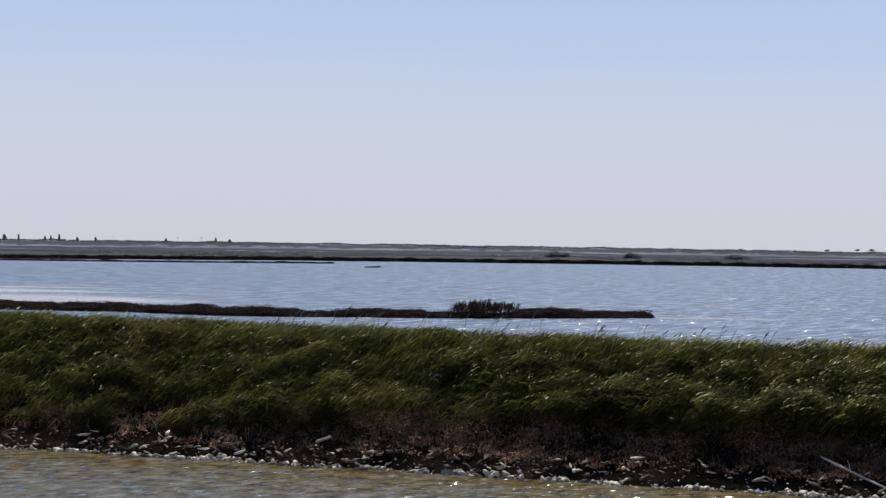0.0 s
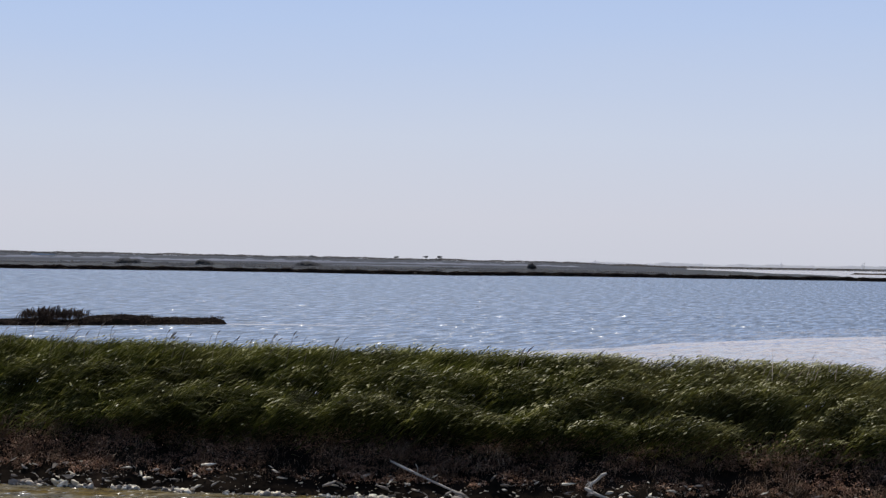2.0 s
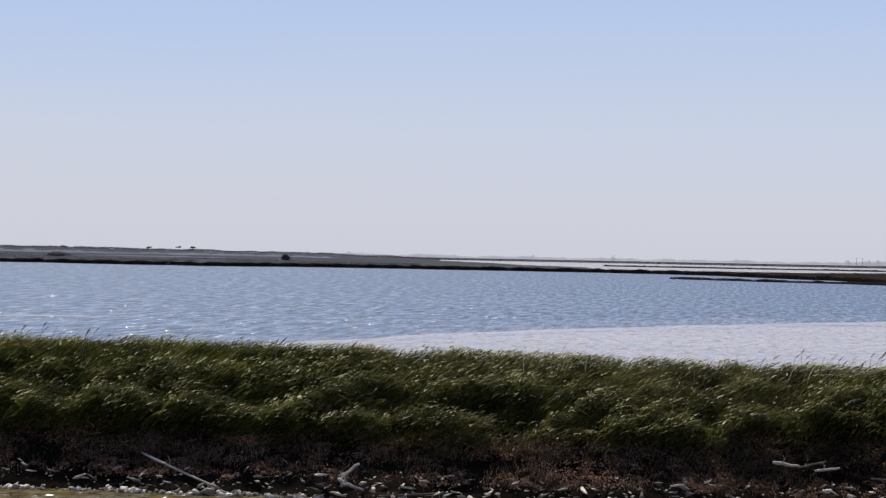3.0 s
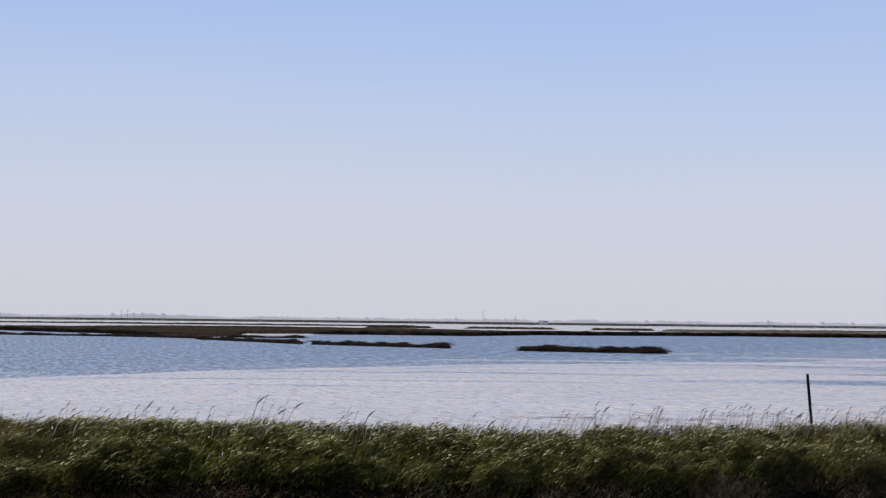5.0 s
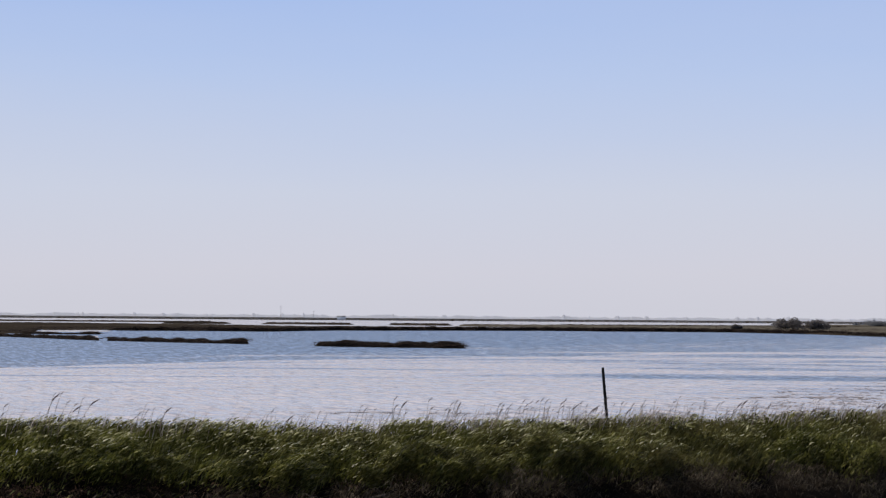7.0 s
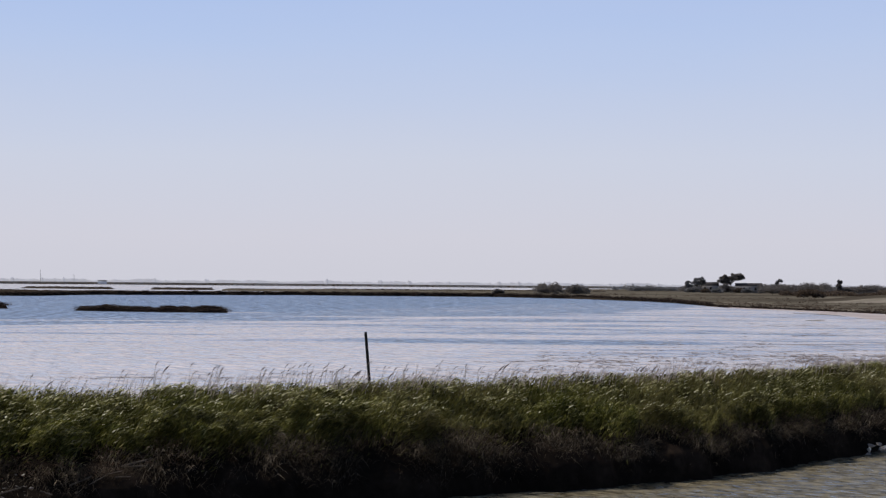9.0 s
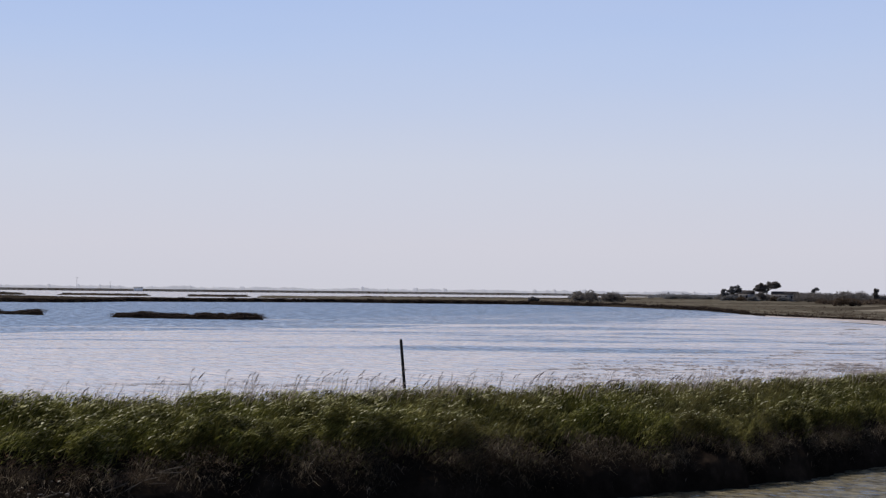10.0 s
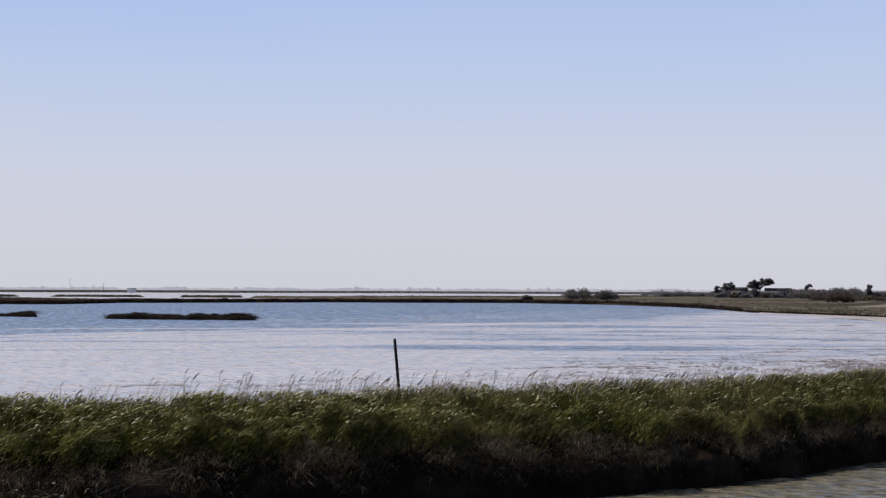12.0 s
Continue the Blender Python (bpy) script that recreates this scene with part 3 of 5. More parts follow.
def mud_bars(bands, z, label, seed):
    """Broken lines of thin ragged bars lying flat on the shallows; bands: bearings, distances, number of lines, thickness, length in degrees."""
    r = random.Random(seed)
    pieces = []
    s = np.linspace(-1, 1, 13)
    i = np.arange(12)
    for a0, a1, d0, d1, num, th, ln in bands:
        for _ in range(num):
            c, d = r.uniform(a0, a1), r.uniform(d0, d1)
            for _ in range(r.randint(2, 7)):
                half, t = ln * r.uniform(0.15, 1.0) ** 1.6, th * r.uniform(0.25, 1.1)
                c += half * r.uniform(1.0, 2.2)
                w = (1 - np.abs(s) ** 1.6) * t * np.maximum(1 + 0.7 * wave(s, r.randrange(999), 0.7), 0.12) + 0.01
                mid = d + r.gauss(0, 0.6 * th) + 0.5 * t * wave(s, r.randrange(999), 1.0)
                x0, y0 = polar(c + s * half, mid - w / 2)
                x1, y1 = polar(c + s * half, mid + w / 2)
                c += half
                zz = np.full(13, z + 0.0007 * (len(pieces) % 6))
                co = np.concatenate([np.stack([x0, y0, zz], 1), np.stack([x1, y1, zz], 1)])
                pieces.append((co, np.concatenate([np.stack([i, i + 1, i + 14], 1), np.stack([i, i + 14, i + 13], 1)])))
    tagged(part("mud_bars", mesh_from("mud_bars", *joined(pieces), M_MUDBAR)), label, "mud", kind="stuff")


mud_bars([(18, 35, 76, 130, 200, 0.5, 0.13), (24, 36, 80, 150, 280, 0.6, 0.07), (23.5, 36, 84, 150, 330, 1.4, 0.08), (16, 25, 74, 110, 60, 0.7, 0.09), (25.5, 36, 120, 185, 150, 0.9, 0.12), (29.5, 33.5, 128, 150, 50, 1.6, 0.35), (28.5, 35, 160, 330, 36, 1.6, 0.3), (6, 21, 64, 112, 34, 0.35, 0.2), (-8, 8, 58, 80, 8, 0.25, 0.2), (22.6, 23.6, 131, 132.5, 3, 1.2, 0.5), (11.6, 12.8, 104.5, 105.5, 3, 0.6, 0.4)],
         0.025, "brown ripples of mud just breaking the water", 33)
polar_sheet("mud_bar", [(30.5, 374, 376), (31.0, 365, 371), (31.5, 352, 359), (31.8, 338, 341)], 0.03, M_BED, "dark curved bar of wet mud off the beach", 151, 0.002, 0.002, 80, 4)
polar_sheet("mud_bar", [(30.8, 297, 298), (31.05, 294, 300), (31.3, 297, 298)], 0.03, M_BED, "dark patch of wet mud in the shallows", 153, 0.002, 0.002, 60, 4)
polar_sheet("beach", [(28.4, 480, 500), (29.5, 430, 450), (30.6, 406, 440), (31.4, 368, 420), (32.5, 308, 400), (36, 225, 380), (42, 170, 340)], 0.12, M_SAND, "flat pinkish wet sand beside the shallows", 15, 0.01, 0.01, 160, 12, 0.14)

co, q = grid(np.linspace(-60, 60, 60), np.linspace(0, 1, 12), lambda u, v: (u, -60 + 69 * v, 2.85 - 4.0 * np.clip((v - 0.92) / 0.08, 0, 1)))
tagged(part("road_dyke", mesh_from("road_dyke", co, q, M_FIELD)), "grassy dyke top on which the viewer stands", "ground", kind="structure")

# ---- the reed bank ----
BANK_V = np.array([-0.6, -0.1, 0.15, 0.5, 1.0, 1.6, 2.4, 3.2, 4.2, 5.5, 7.0, 8.2, 9.0])
SLOPE_Z = np.array([-0.8, -0.15, 0.08, 0.22, 0.45, 0.75, 1.1, 1.45, 1.7, 1.6, 1.0, 0.2, -0.8])
UNDER_Z = np.array([-0.8, -0.25, 0.55, 0.80, 0.95, 1.05, 1.2, 1.4, 1.55, 1.5, 0.9, 0.2, -0.8])


def bank_z(x, v):
    s = steep(x)
    return (1 - s) * np.interp(v, BANK_V, SLOPE_Z) + s * np.interp(v, BANK_V, UNDER_Z)


def bank_xyz(u, v):
    wob = (0.16 * wave(u, 41, 5.0) + 0.30 * steep(u) * wave(u, 44, 2.6)) * np.clip(1 - v / 6, 0, 1)
    z = bank_z(u, v) + 0.07 * wave2(u, v, 42, 0.9, 0.7, 4) * (v > -0.3)
    return u, waterline(u) + v + wob, z


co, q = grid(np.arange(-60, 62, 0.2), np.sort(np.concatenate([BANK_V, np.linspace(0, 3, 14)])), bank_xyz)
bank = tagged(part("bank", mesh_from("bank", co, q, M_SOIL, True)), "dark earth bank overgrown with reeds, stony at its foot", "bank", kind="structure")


def canopy(x, v):
    """Height of the reeds' top above the water."""
    v = v + 0.95 * steep(x)  # the reeds hang forward over the undercut edge
    gap = np.exp(-((x - 9.0) / 6.0) ** 2)
    flat = np.clip((x - 4) / 16, 0, 1)
    slope = np.clip((2 - x) / 6, 0, 1)
    rise = np.clip((v - 0.7 - 0.25 * slope - 0.7 * gap - 0.3 * wave2(x, 0 * x, 51, 3.0, 1.0)) / (2.0 + 0.75 * slope + 0.9 * np.clip((x + 4) / 8, 0, 1) + 0.9 * flat - 0.3 * gap), 0, 1)
    low = 1.15 + 0.16 * steep(x) * wave(x, 57, 5.0) - 0.3 * np.clip((-20 - x) / 8, 0, 1) + 0.06 * steep(x) + 0.15 * gap + 0.26 * np.exp(-((x - 16.5) / 4.5) ** 2) + 0.22 * np.exp(-((x - 3.5) / 4.0) ** 2)
    tuft = wave2(x - 1.1 * v, v, 52, 1.25, 1.0, 3) + 0.6 * np.clip((x + 8) / 14, 0, 1) * wave2(x - 0.8 * v, v, 54, 0.7, 0.7, 2)
    swell = (0.27 - 0.11 * np.clip((x + 12) / 14, 0, 1)) * tuft * (1 - 0.45 * flat)
    top = low + (crest(x) - low) * rise ** (0.8 + 0.15 * slope) + swell * np.where(v > 2.8, 0.3, 1.0) + (0.05 + 0.08 * np.clip((x + 8) / 14, 0, 1) * (v < 3.4)) * wave2(x - 0.5 * v, v, 53, 0.55, 0.7, 2)
    return np.where(v > 5.0, top - (v - 5.0) * 0.25, top), tuft


def reed_bed(name, x0, x1, count, seed, label):
    """Fine leaves over the canopy of a reed bed that leans with the wind, and stems inside it."""
    r = np.random.default_rng(seed)
    x = r.uniform(x0, x1, count)
    v = 1.1 - 0.9 * steep(x) - 0.5 * np.clip((-20 - x) / 8, 0, 1) + np.where(r.uniform(0, 1, count) < 0.3 * np.clip((x + 24) / 8, 0, 1), 1.7 * r.uniform(0, 1, count), 6.0 * r.uniform(0, 1, count) ** 1.5)
    top, tuft = canopy(x, v)
    keep = (r.uniform(0, 1, count) < np.clip(0.52 + 1.5 * tuft, 0.13, 1)) & (v > 1.35 - 0.55 * np.clip((-20 - x) / 8, 0, 1) + 0.50 * np.exp(-((x - 5.5) / 5.0) ** 2) - (0.80 + 0.45 * wave(x, 55, 3.4)) * steep(x))
    x, v, top, tuft = x[keep], v[keep], top[keep], tuft[keep]
    count = len(x)
    broad = np.clip((x + 14) / 18, 0, 1)
    length = r.uniform(0.16, 0.42, count) * (1 - 0.45 * broad)
    z = top - length * r.uniform(0.35, 0.9, count) - r.exponential(0.10 + 0.10 * (v < 2.6), count)
    bend = 0.35 * wave2(x, v, 56, 2.2, 2.0, 2)  # whole tufts bow together
    lean = np.stack([r.normal(1.65, 0.5, count) + bend - 0.8 * broad * r.uniform(0, 1, count) - 0.7 * np.clip((x - 14) / 8, 0, 1), r.normal(-0.15, 0.4, count)], 1)
    one = blades(np.stack([x, waterline(x) + v, z], 1), lean, length, r.uniform(0.009, 0.024, count) * (1 + 0.5 * broad), r.uniform(0.3, 1.05, count), r.normal(0.3, 0.7, count), 3)
    k = int(count * 0.6)
    x, v = r.uniform(x0, x1, k), r.uniform(0.6, 6.0, k)
    keep = v > 1.9 + 0.6 * np.exp(-((x - 5.5) / 5.0) ** 2) - 0.8 * steep(x)
    x, v = x[keep], v[keep]
    k = len(x)
    top, tuft = canopy(x, v)
    b0 = bank_z(x, v)
    z = b0 + (top - b0) * r.uniform(0, 0.6, k)
    lean = np.stack([r.normal(0.45, 0.2, k) + 0.55 * np.clip((2 - x) / 8, 0, 1), r.normal(0, 0.2, k)], 1)
    two = blades(np.stack([x, waterline(x) + v, z], 1), lean, (top - z) * 0.75 + 0.05, r.uniform(0.012, 0.03, k), r.uniform(0.0, 0.4, k), r.normal(0.2, 0.6, k), 3)
    k = 26000  # the thick of the tall bed
    x, v = r.uniform(x0, -8, k), r.uniform(3.2, 6.0, k)
    top, tuft = canopy(x, v)
    b0 = bank_z(x, v)
    z = b0 + (top - b0) * r.uniform(0.2, 0.7, k)
    three = blades(np.stack([x, waterline(x) + v, z], 1), np.stack([r.normal(0.9, 0.3, k), r.normal(0, 0.2, k)], 1), (top - z) * 0.95, r.uniform(0.02, 0.04, k), r.uniform(0.0, 0.2, k), r.normal(0.2, 0.5, k), 3)
    co, t = joined([one, two, three])
    return tagged(part(name, mesh_from(name, co, t, M_REED)), label, "reeds", kind="stuff")


def leaf_tips(name, x0, x1, count, seed, label):
    """Drooping tips on top of the reeds; their pale colour stands for sunlight."""
    r = np.random.default_rng(seed)
    x = r.uniform(x0, x1, count)
    v = 1.2 - 0.8 * steep(x) + 4.2 * r.uniform(0, 1, count) ** 1.2
    top, tuft = canopy(x, v)
    broad = np.clip((x + 21) / 17, 0, 1)
    keep = (r.uniform(0, 1, count) < np.clip(0.34 + 0.7 * tuft, 0.04, 0.8) * (0.10 + 0.90 * broad) * np.clip(0.25 + 0.28 * v, 0, 1) * (1 - 0.40 * np.clip((x - 16) / 8, 0, 1)) * (1 - 0.25 * np.exp(-((x - 13) / 6) ** 2))) & (v > 1.1 + 1.0 * np.exp(-((x - 5.5) / 5.0) ** 2) - 0.35 * steep(x))
    x, v, top = x[keep], v[keep], top[keep]
    k = len(x)
    length = r.uniform(0.03, 0.085, k) * r.choice([0.7, 1.0, 1.4], k)
    lean = np.stack([r.normal(1.7, 0.6, k), r.normal(-0.4, 0.5, k)], 1)
    co, t = blades(np.stack([x, waterline(x) + v, top - r.exponential(0.07, k)], 1), lean, length, r.uniform(0.020, 0.044, k) * (1 + 0.3 * np.clip(x / 8, 0, 1)), r.uniform(0.1, 0.9, k), r.uniform(0.2, 1.1, k))
    return tagged(part(name, mesh_from(name, co, t, M_TIP)), label, "reeds", kind="stuff")


reed_bed("reed_bed", -38, 44, 420000, 61, "dense green reeds bent by the wind along the bank")
leaf_tips("leaf_tips", -38, 44, 100000, 64, "drooping leaf tips of the reeds, coloured as sunlit")


def dry_grass(name, x0, x1, count, seed):
    r = np.random.default_rng(seed)
    tufts = r.uniform(x0, x1, count // 60)
    tv = r.uniform(0.35, 1.8, count // 60)
    k = r.integers(0, len(tufts), count)
    x, v = tufts[k] + r.normal(0, 0.12, count), tv[k] + r.normal(0, 0.11, count)
    gap = np.clip((x - 2) / 4, 0, 1) * np.clip(0.75 + 0.55 * wave(x, 66, 5.0) + 0.5 * np.exp(-((x - 18) / 5) ** 2) - 0.25 * np.exp(-((x - 9) / 4) ** 2), 0.3, 0.97) + 0.55 * np.clip((-20 - x) / 6, 0, 1)
    keep = r.uniform(0, 1, count) > gap
    x, v, k = x[keep], np.maximum(v[keep], 0.42), k[keep]
    count = len(x)
    s = steep(x)
    v = v * (1 - s) + (0.3 + 0.8 * (v - 0.3)) * s
    length = r.uniform(0.14, 0.42, count) * r.uniform(0.5, 1.2, len(tufts))[k] * np.clip(v / 1.1 + s, 0.3, 1)
    base = np.stack([x, waterline(x) + v, bank_z(x, v) + r.uniform(-0.02, 0.22, count)], 1)
    base[:, 2] += s * 0.12 * wave(x, 63, 2.3)
    out = r.normal(0, 0.5, (count, 2)) + np.array([0.25, -0.15])
    out[:, 1] -= 0.5 * s
    co, t = blades(base, out, length, r.uniform(0.004, 0.010, count), r.uniform(0.2, 0.7, count) + 0.5 * s, r.uniform(0, 3.14, count))
    return tagged(part(name, mesh_from(name, co, t, M_DRY)), "dead brown grass hanging over the foot of the bank", "grass", kind="stuff")


dry_grass("dry_grass", -38, 44, 38000, 62)


def edge_fringe(name, x0, x1, count, seed, drop=0.0, start=9):
    """Dead grass in the lower edge of the reeds, hanging over the undercut bank."""
    r = np.random.default_rng(seed)
    x = r.uniform(x0, x1, count)
    x = x[r.uniform(0, 1, count) < np.clip((x - start) / 8, 0.12, 1) * np.clip(0.6 + 0.6 * wave(x, 69, 4.0), 0.12, 1)]
    k = len(x)
    v = r.uniform(0.0, 1.0, k) ** 0.8 - 0.25 * wave(x, 55, 3.4)
    length = r.uniform(0.14, 0.38, k)
    z = 0.72 + 0.24 * np.exp(-((x - 15.5) / 5) ** 2) + 0.32 * v + r.uniform(-0.14, 0.16, k) + 0.14 * wave(x, 63, 2.3) - drop * r.uniform(0, 1, k)
    lean = np.stack([r.normal(0.3, 0.45, k), r.normal(-0.55, 0.3, k)], 1)
    co, t = blades(np.stack([x, waterline(x) + v - 0.1, z], 1), lean, length, r.uniform(0.005, 0.011, k), r.uniform(0.5, 1.5, k), r.uniform(0, 3.14, k), 3)
    return tagged(part(name, mesh_from(name, co, t, M_FRINGE)), "withered grey-brown grass along the undercut edge", "grass", kind="stuff")


edge_fringe("edge_grass", 8, 44, 26000, 70)
edge_fringe("edge_grass", 3, 21, 11000, 71, 0.6, 0)
edge_fringe("edge_grass", 21, 44, 4000, 72, 0.4)


def plume_haze(name, x0, x1, count, seed):
    """Pale thin flower stems standing over the reeds' crest."""
    r = np.random.default_rng(seed)
    x = r.uniform(x0, x1, count)
    x = x[r.uniform(0, 1, count) < np.clip(0.45 + 0.7 * wave(x, 67, 4.0), 0.05, 1) * np.clip((x - 2) / 12, 0.12, 1)]
    k = len(x)
    y = waterline(x) + r.uniform(3.0, 4.6, k)
    length = r.uniform(0.28, 0.72, k)
    z = crest(x) - 0.26 + r.uniform(-0.12, 0.08, k)
    lean = np.stack([r.normal(0.35, 0.2, k), r.normal(0, 0.15, k)], 1)
    co, t = blades(np.stack([x, y, z], 1), lean, length, r.uniform(0.005, 0.012, k), r.uniform(0.0, 0.25, k), r.normal(0.1, 0.4, k))
    return tagged(part(name, mesh_from(name, co, t, M_HAIR)), "pale thin flower stems above the reeds", "reeds", kind="stuff")


plume_haze("reed_stems", -6, 44, 5000, 68)


def rusty_scrub(name, x0, x1, count, seed):
    """Low rounded rust-brown plants between the stones and the reeds, in cushions with dark gaps."""
    r = np.random.default_rng(seed)
    x, v = r.uniform(x0, x1, count), r.uniform(0.45, 2.25, count)
    v = v * (1 - 0.35 * np.clip((-20 - x) / 8, 0, 1))
    crowd = 0.58 + 0.75 * wave2(x, v, 165, 1.6, 1.1, 2) + 0.2 * (v - 1.0)
    keep = r.uniform(0, 1, count) < np.clip(crowd, 0.03, 1) * (1 - 0.92 * np.clip((x - 1) / 5, 0, 1)) * (1 - 0.8 * np.clip((-19 - x) / 7, 0, 1))
    x, v = x[keep], v[keep]
    count = len(x)
    size = r.uniform(0.10, 0.27, count) * r.choice([0.7, 1.0, 1.35], count) * (0.6 + 0.4 * (v > 1.1))
    c = np.stack([x, waterline(x) + v, bank_z(x, v) + size * 0.45], 1)
    co, t = clumps(c, np.stack([size * 1.3, size, size * 0.95], 1), 80, 0.019)
    return tagged(part(name, mesh_from(name, co, t, M_RUST)), "low rust-brown scrub at the foot of the reeds", "scrub", kind="stuff")


rusty_scrub("rusty_scrub", -38, 13, 5600, 65)


# ---- islands and marshes ----
def scrub(name, centres, radii, count, size, mat, label, category="scrub", parent=None):
    co, t = clumps(centres, radii, count, size)
    ob = part(name, mesh_from(name, co, t, mat), parent, label)
    return tagged(ob, label, "" if parent else category, kind="stuff")


def island(line, width, height, label, seed, shrubs, leaf, bush=0.5):
    """A low mud islet along a line of its front edge, with scrub on it."""
    pts = np.array(line, float)
    d = np.concatenate([[0], np.cumsum(np.hypot(*np.diff(pts, axis=0).T))])
    at = lambda s: (np.interp(s, d, pts[:, 0]), np.interp(s, d, pts[:, 1]))

    def fn(u, v):
        x, y = at(u)
        taper = np.clip(np.minimum(u, d[-1] - u) / min(0.045 * d[-1], 1.1), 0, 1) ** 0.5
        w = width * (0.75 + 0.25 * wave(u, seed, d[-1] / 4)) * (0.15 + 0.85 * taper)
        z = -0.3 + (0.3 + height * (0.9 + 0.40 * wave2(u, v * width, seed + 1, 4, 4) + 0.3 * wave(u, seed + 5, 14.0))) * np.sin(np.clip(v, 0, 1) * np.pi) ** 0.35 * taper
        bearing = np.arctan2(x, y)
        off = w * v + 0.25 * wave(u, seed + 2, 6.0)
        return x + np.sin(bearing) * off, y + np.cos(bearing) * off, z

    co, q = grid(np.linspace(0, d[-1], max(30, int(d[-1] * 1.5))), np.linspace(0, 1, 12), fn)
    ob = tagged(part("islet", mesh_from("islet", co, q, M_DARK_EARTH, True)), label, "islet")
    r = np.random.default_rng(seed)
    s, v = r.uniform(0.02, 0.985, shrubs) * d[-1], r.uniform(0.08, 0.7, shrubs)
    x, y, z = fn(s, v)
    rad = r.uniform(0.4, 1.2, (shrubs, 1)) ** 1.5 * bush * np.array([1.6, 1.6, 0.28])
    part("scrub", mesh_from("scrub", *clumps(np.stack([x, y, z - 0.02], 1), rad, 75, leaf * 0.55), M_SCRUB), ob, "low dark glasswort scrub")["kind"] = "stuff"
    return ob, fn, d[-1]


isl, fn, dl = island([(-118, 118), (-90.5, 124.2), (-82.6, 126), (-72.7, 123.7), (-60.4, 131), (-50.4, 142.5)], 7, 0.44, "long low mud islet covered with dark scrub", 71, 1300, 0.09, 0.48)
r = np.random.default_rng(3)
bx, by = np.interp(r.uniform(0, 1, 26), [0, 1], [-60.9, -58.0]), 0
bc = np.stack([bx, 131 + (bx + 60.4) * 1.15 + r.uniform(1, 3, 26), r.uniform(0.30, 0.75, 26)], 1)
part("bush", mesh_from("bush", *clumps(bc, np.array([0.5, 0.5, 0.45]) * r.uniform(0.6, 1.3, (26, 1)), 320, 0.05), M_SCRUB), isl, "taller dark bush on the islet")["kind"] = "stuff"
tw = np.stack([r.uniform(-61.0, -57.9, 130), np.zeros(130), r.uniform(0.3, 0.7, 130)], 1)
tw[:, 1] = 131 + (tw[:, 0] + 60.4) * 1.15 + r.uniform(1, 3, 130)
part("twigs", mesh_from("twigs", *blades(tw, r.normal(0.1, 0.25, (130, 2)), r.uniform(0.4, 0.95, 130) * (1 - 0.25 * np.abs(tw[:, 0] + 59.4)), r.uniform(0.05, 0.12, 130), r.uniform(0, 0.2, 130), r.uniform(0, 3.14, 130)), M_SCRUB), isl, "upright dark twigs of the bush")["kind"] = "stuff"
island([polar(12.4, 333), polar(14.3, 325), polar(16.3, 321)], 7, 0.75, "low dark islet with scrub in the lagoon", 73, 260, 0.12, 0.75)
island([polar(7.2, 385), polar(9, 366), polar(10.8, 352)], 8, 0.55, "long dark islet with scrub off the marsh", 75, 300, 0.12, 0.7)
island([polar(4.3, 452), polar(5.6, 420), polar(7.05, 386)], 8, 0.55, "narrow dark spit of scrub off the marsh", 77, 260, 0.14, 0.7)
island([polar(5.1, 512), polar(5.6, 500), polar(6.6, 500), polar(7.1, 506)], 12, 0.4, "thin dark bar of mud between two pans", 85, 160, 0.14, 0.6)
island([polar(-26.95, 494), polar(-26.6, 496)], 2.5, 0.35, "tiny dark islet far out on the water", 79, 30, 0.12, 0.4)
island([polar(-2.2, 540), polar(0, 512), polar(2.2, 498), polar(4.4, 470)], 10, 0.4, "dark scrubby spit before the marsh", 81, 420, 0.16, 0.7)
island([polar(-40, 560), polar(-34.8, 569), polar(-31.6, 570), polar(-27.7, 595)], 8, 0.35, "thin dark spit of mud and scrub", 83, 420, 0.16, 0.55)


def marsh(table, h, mat, label, seed, shrubs, rad, leaf, smat, slabel, front=0.5, count=26):
    """A sheet of marsh land with scrub, part of it along the near edge."""
    polar_sheet("marsh", table, h, mat, label, seed, 0.012, 0.02, 400, 14, h + 0.3)
    tb = np.array(table, float)
    r = np.random.default_rng(seed)
    u = r.uniform(tb[0, 0] + 0.2, tb[-1, 0] - 0.2, shrubs)
    n0 = np.interp(u, tb[:, 0], tb[:, 1]) * (1 + 0.012 * wave(u, seed, 4.0))
    f0 = np.interp(u, tb[:, 0], tb[:, 2]) * 0.97
    edge = r.uniform(0, 1, shrubs) < front
    dist = np.where(edge, n0 * (1.006 + 0.02 * r.uniform(0, 1, shrubs)), n0 * (np.maximum(f0, n0 * 1.02) / n0) ** r.uniform(0.02, 1, shrubs))
    x, y = polar(u, dist)
    size = r.uniform(0.6, 1.3, (shrubs, 1)) * np.where(edge, 0.7, 1.0)[:, None] * rad
    scrub("scrub", np.stack([x, y, np.full(shrubs, h * 0.9)], 1), size * np.array([1.8, 1.8, 0.6]), count, leaf, smat, slabel)


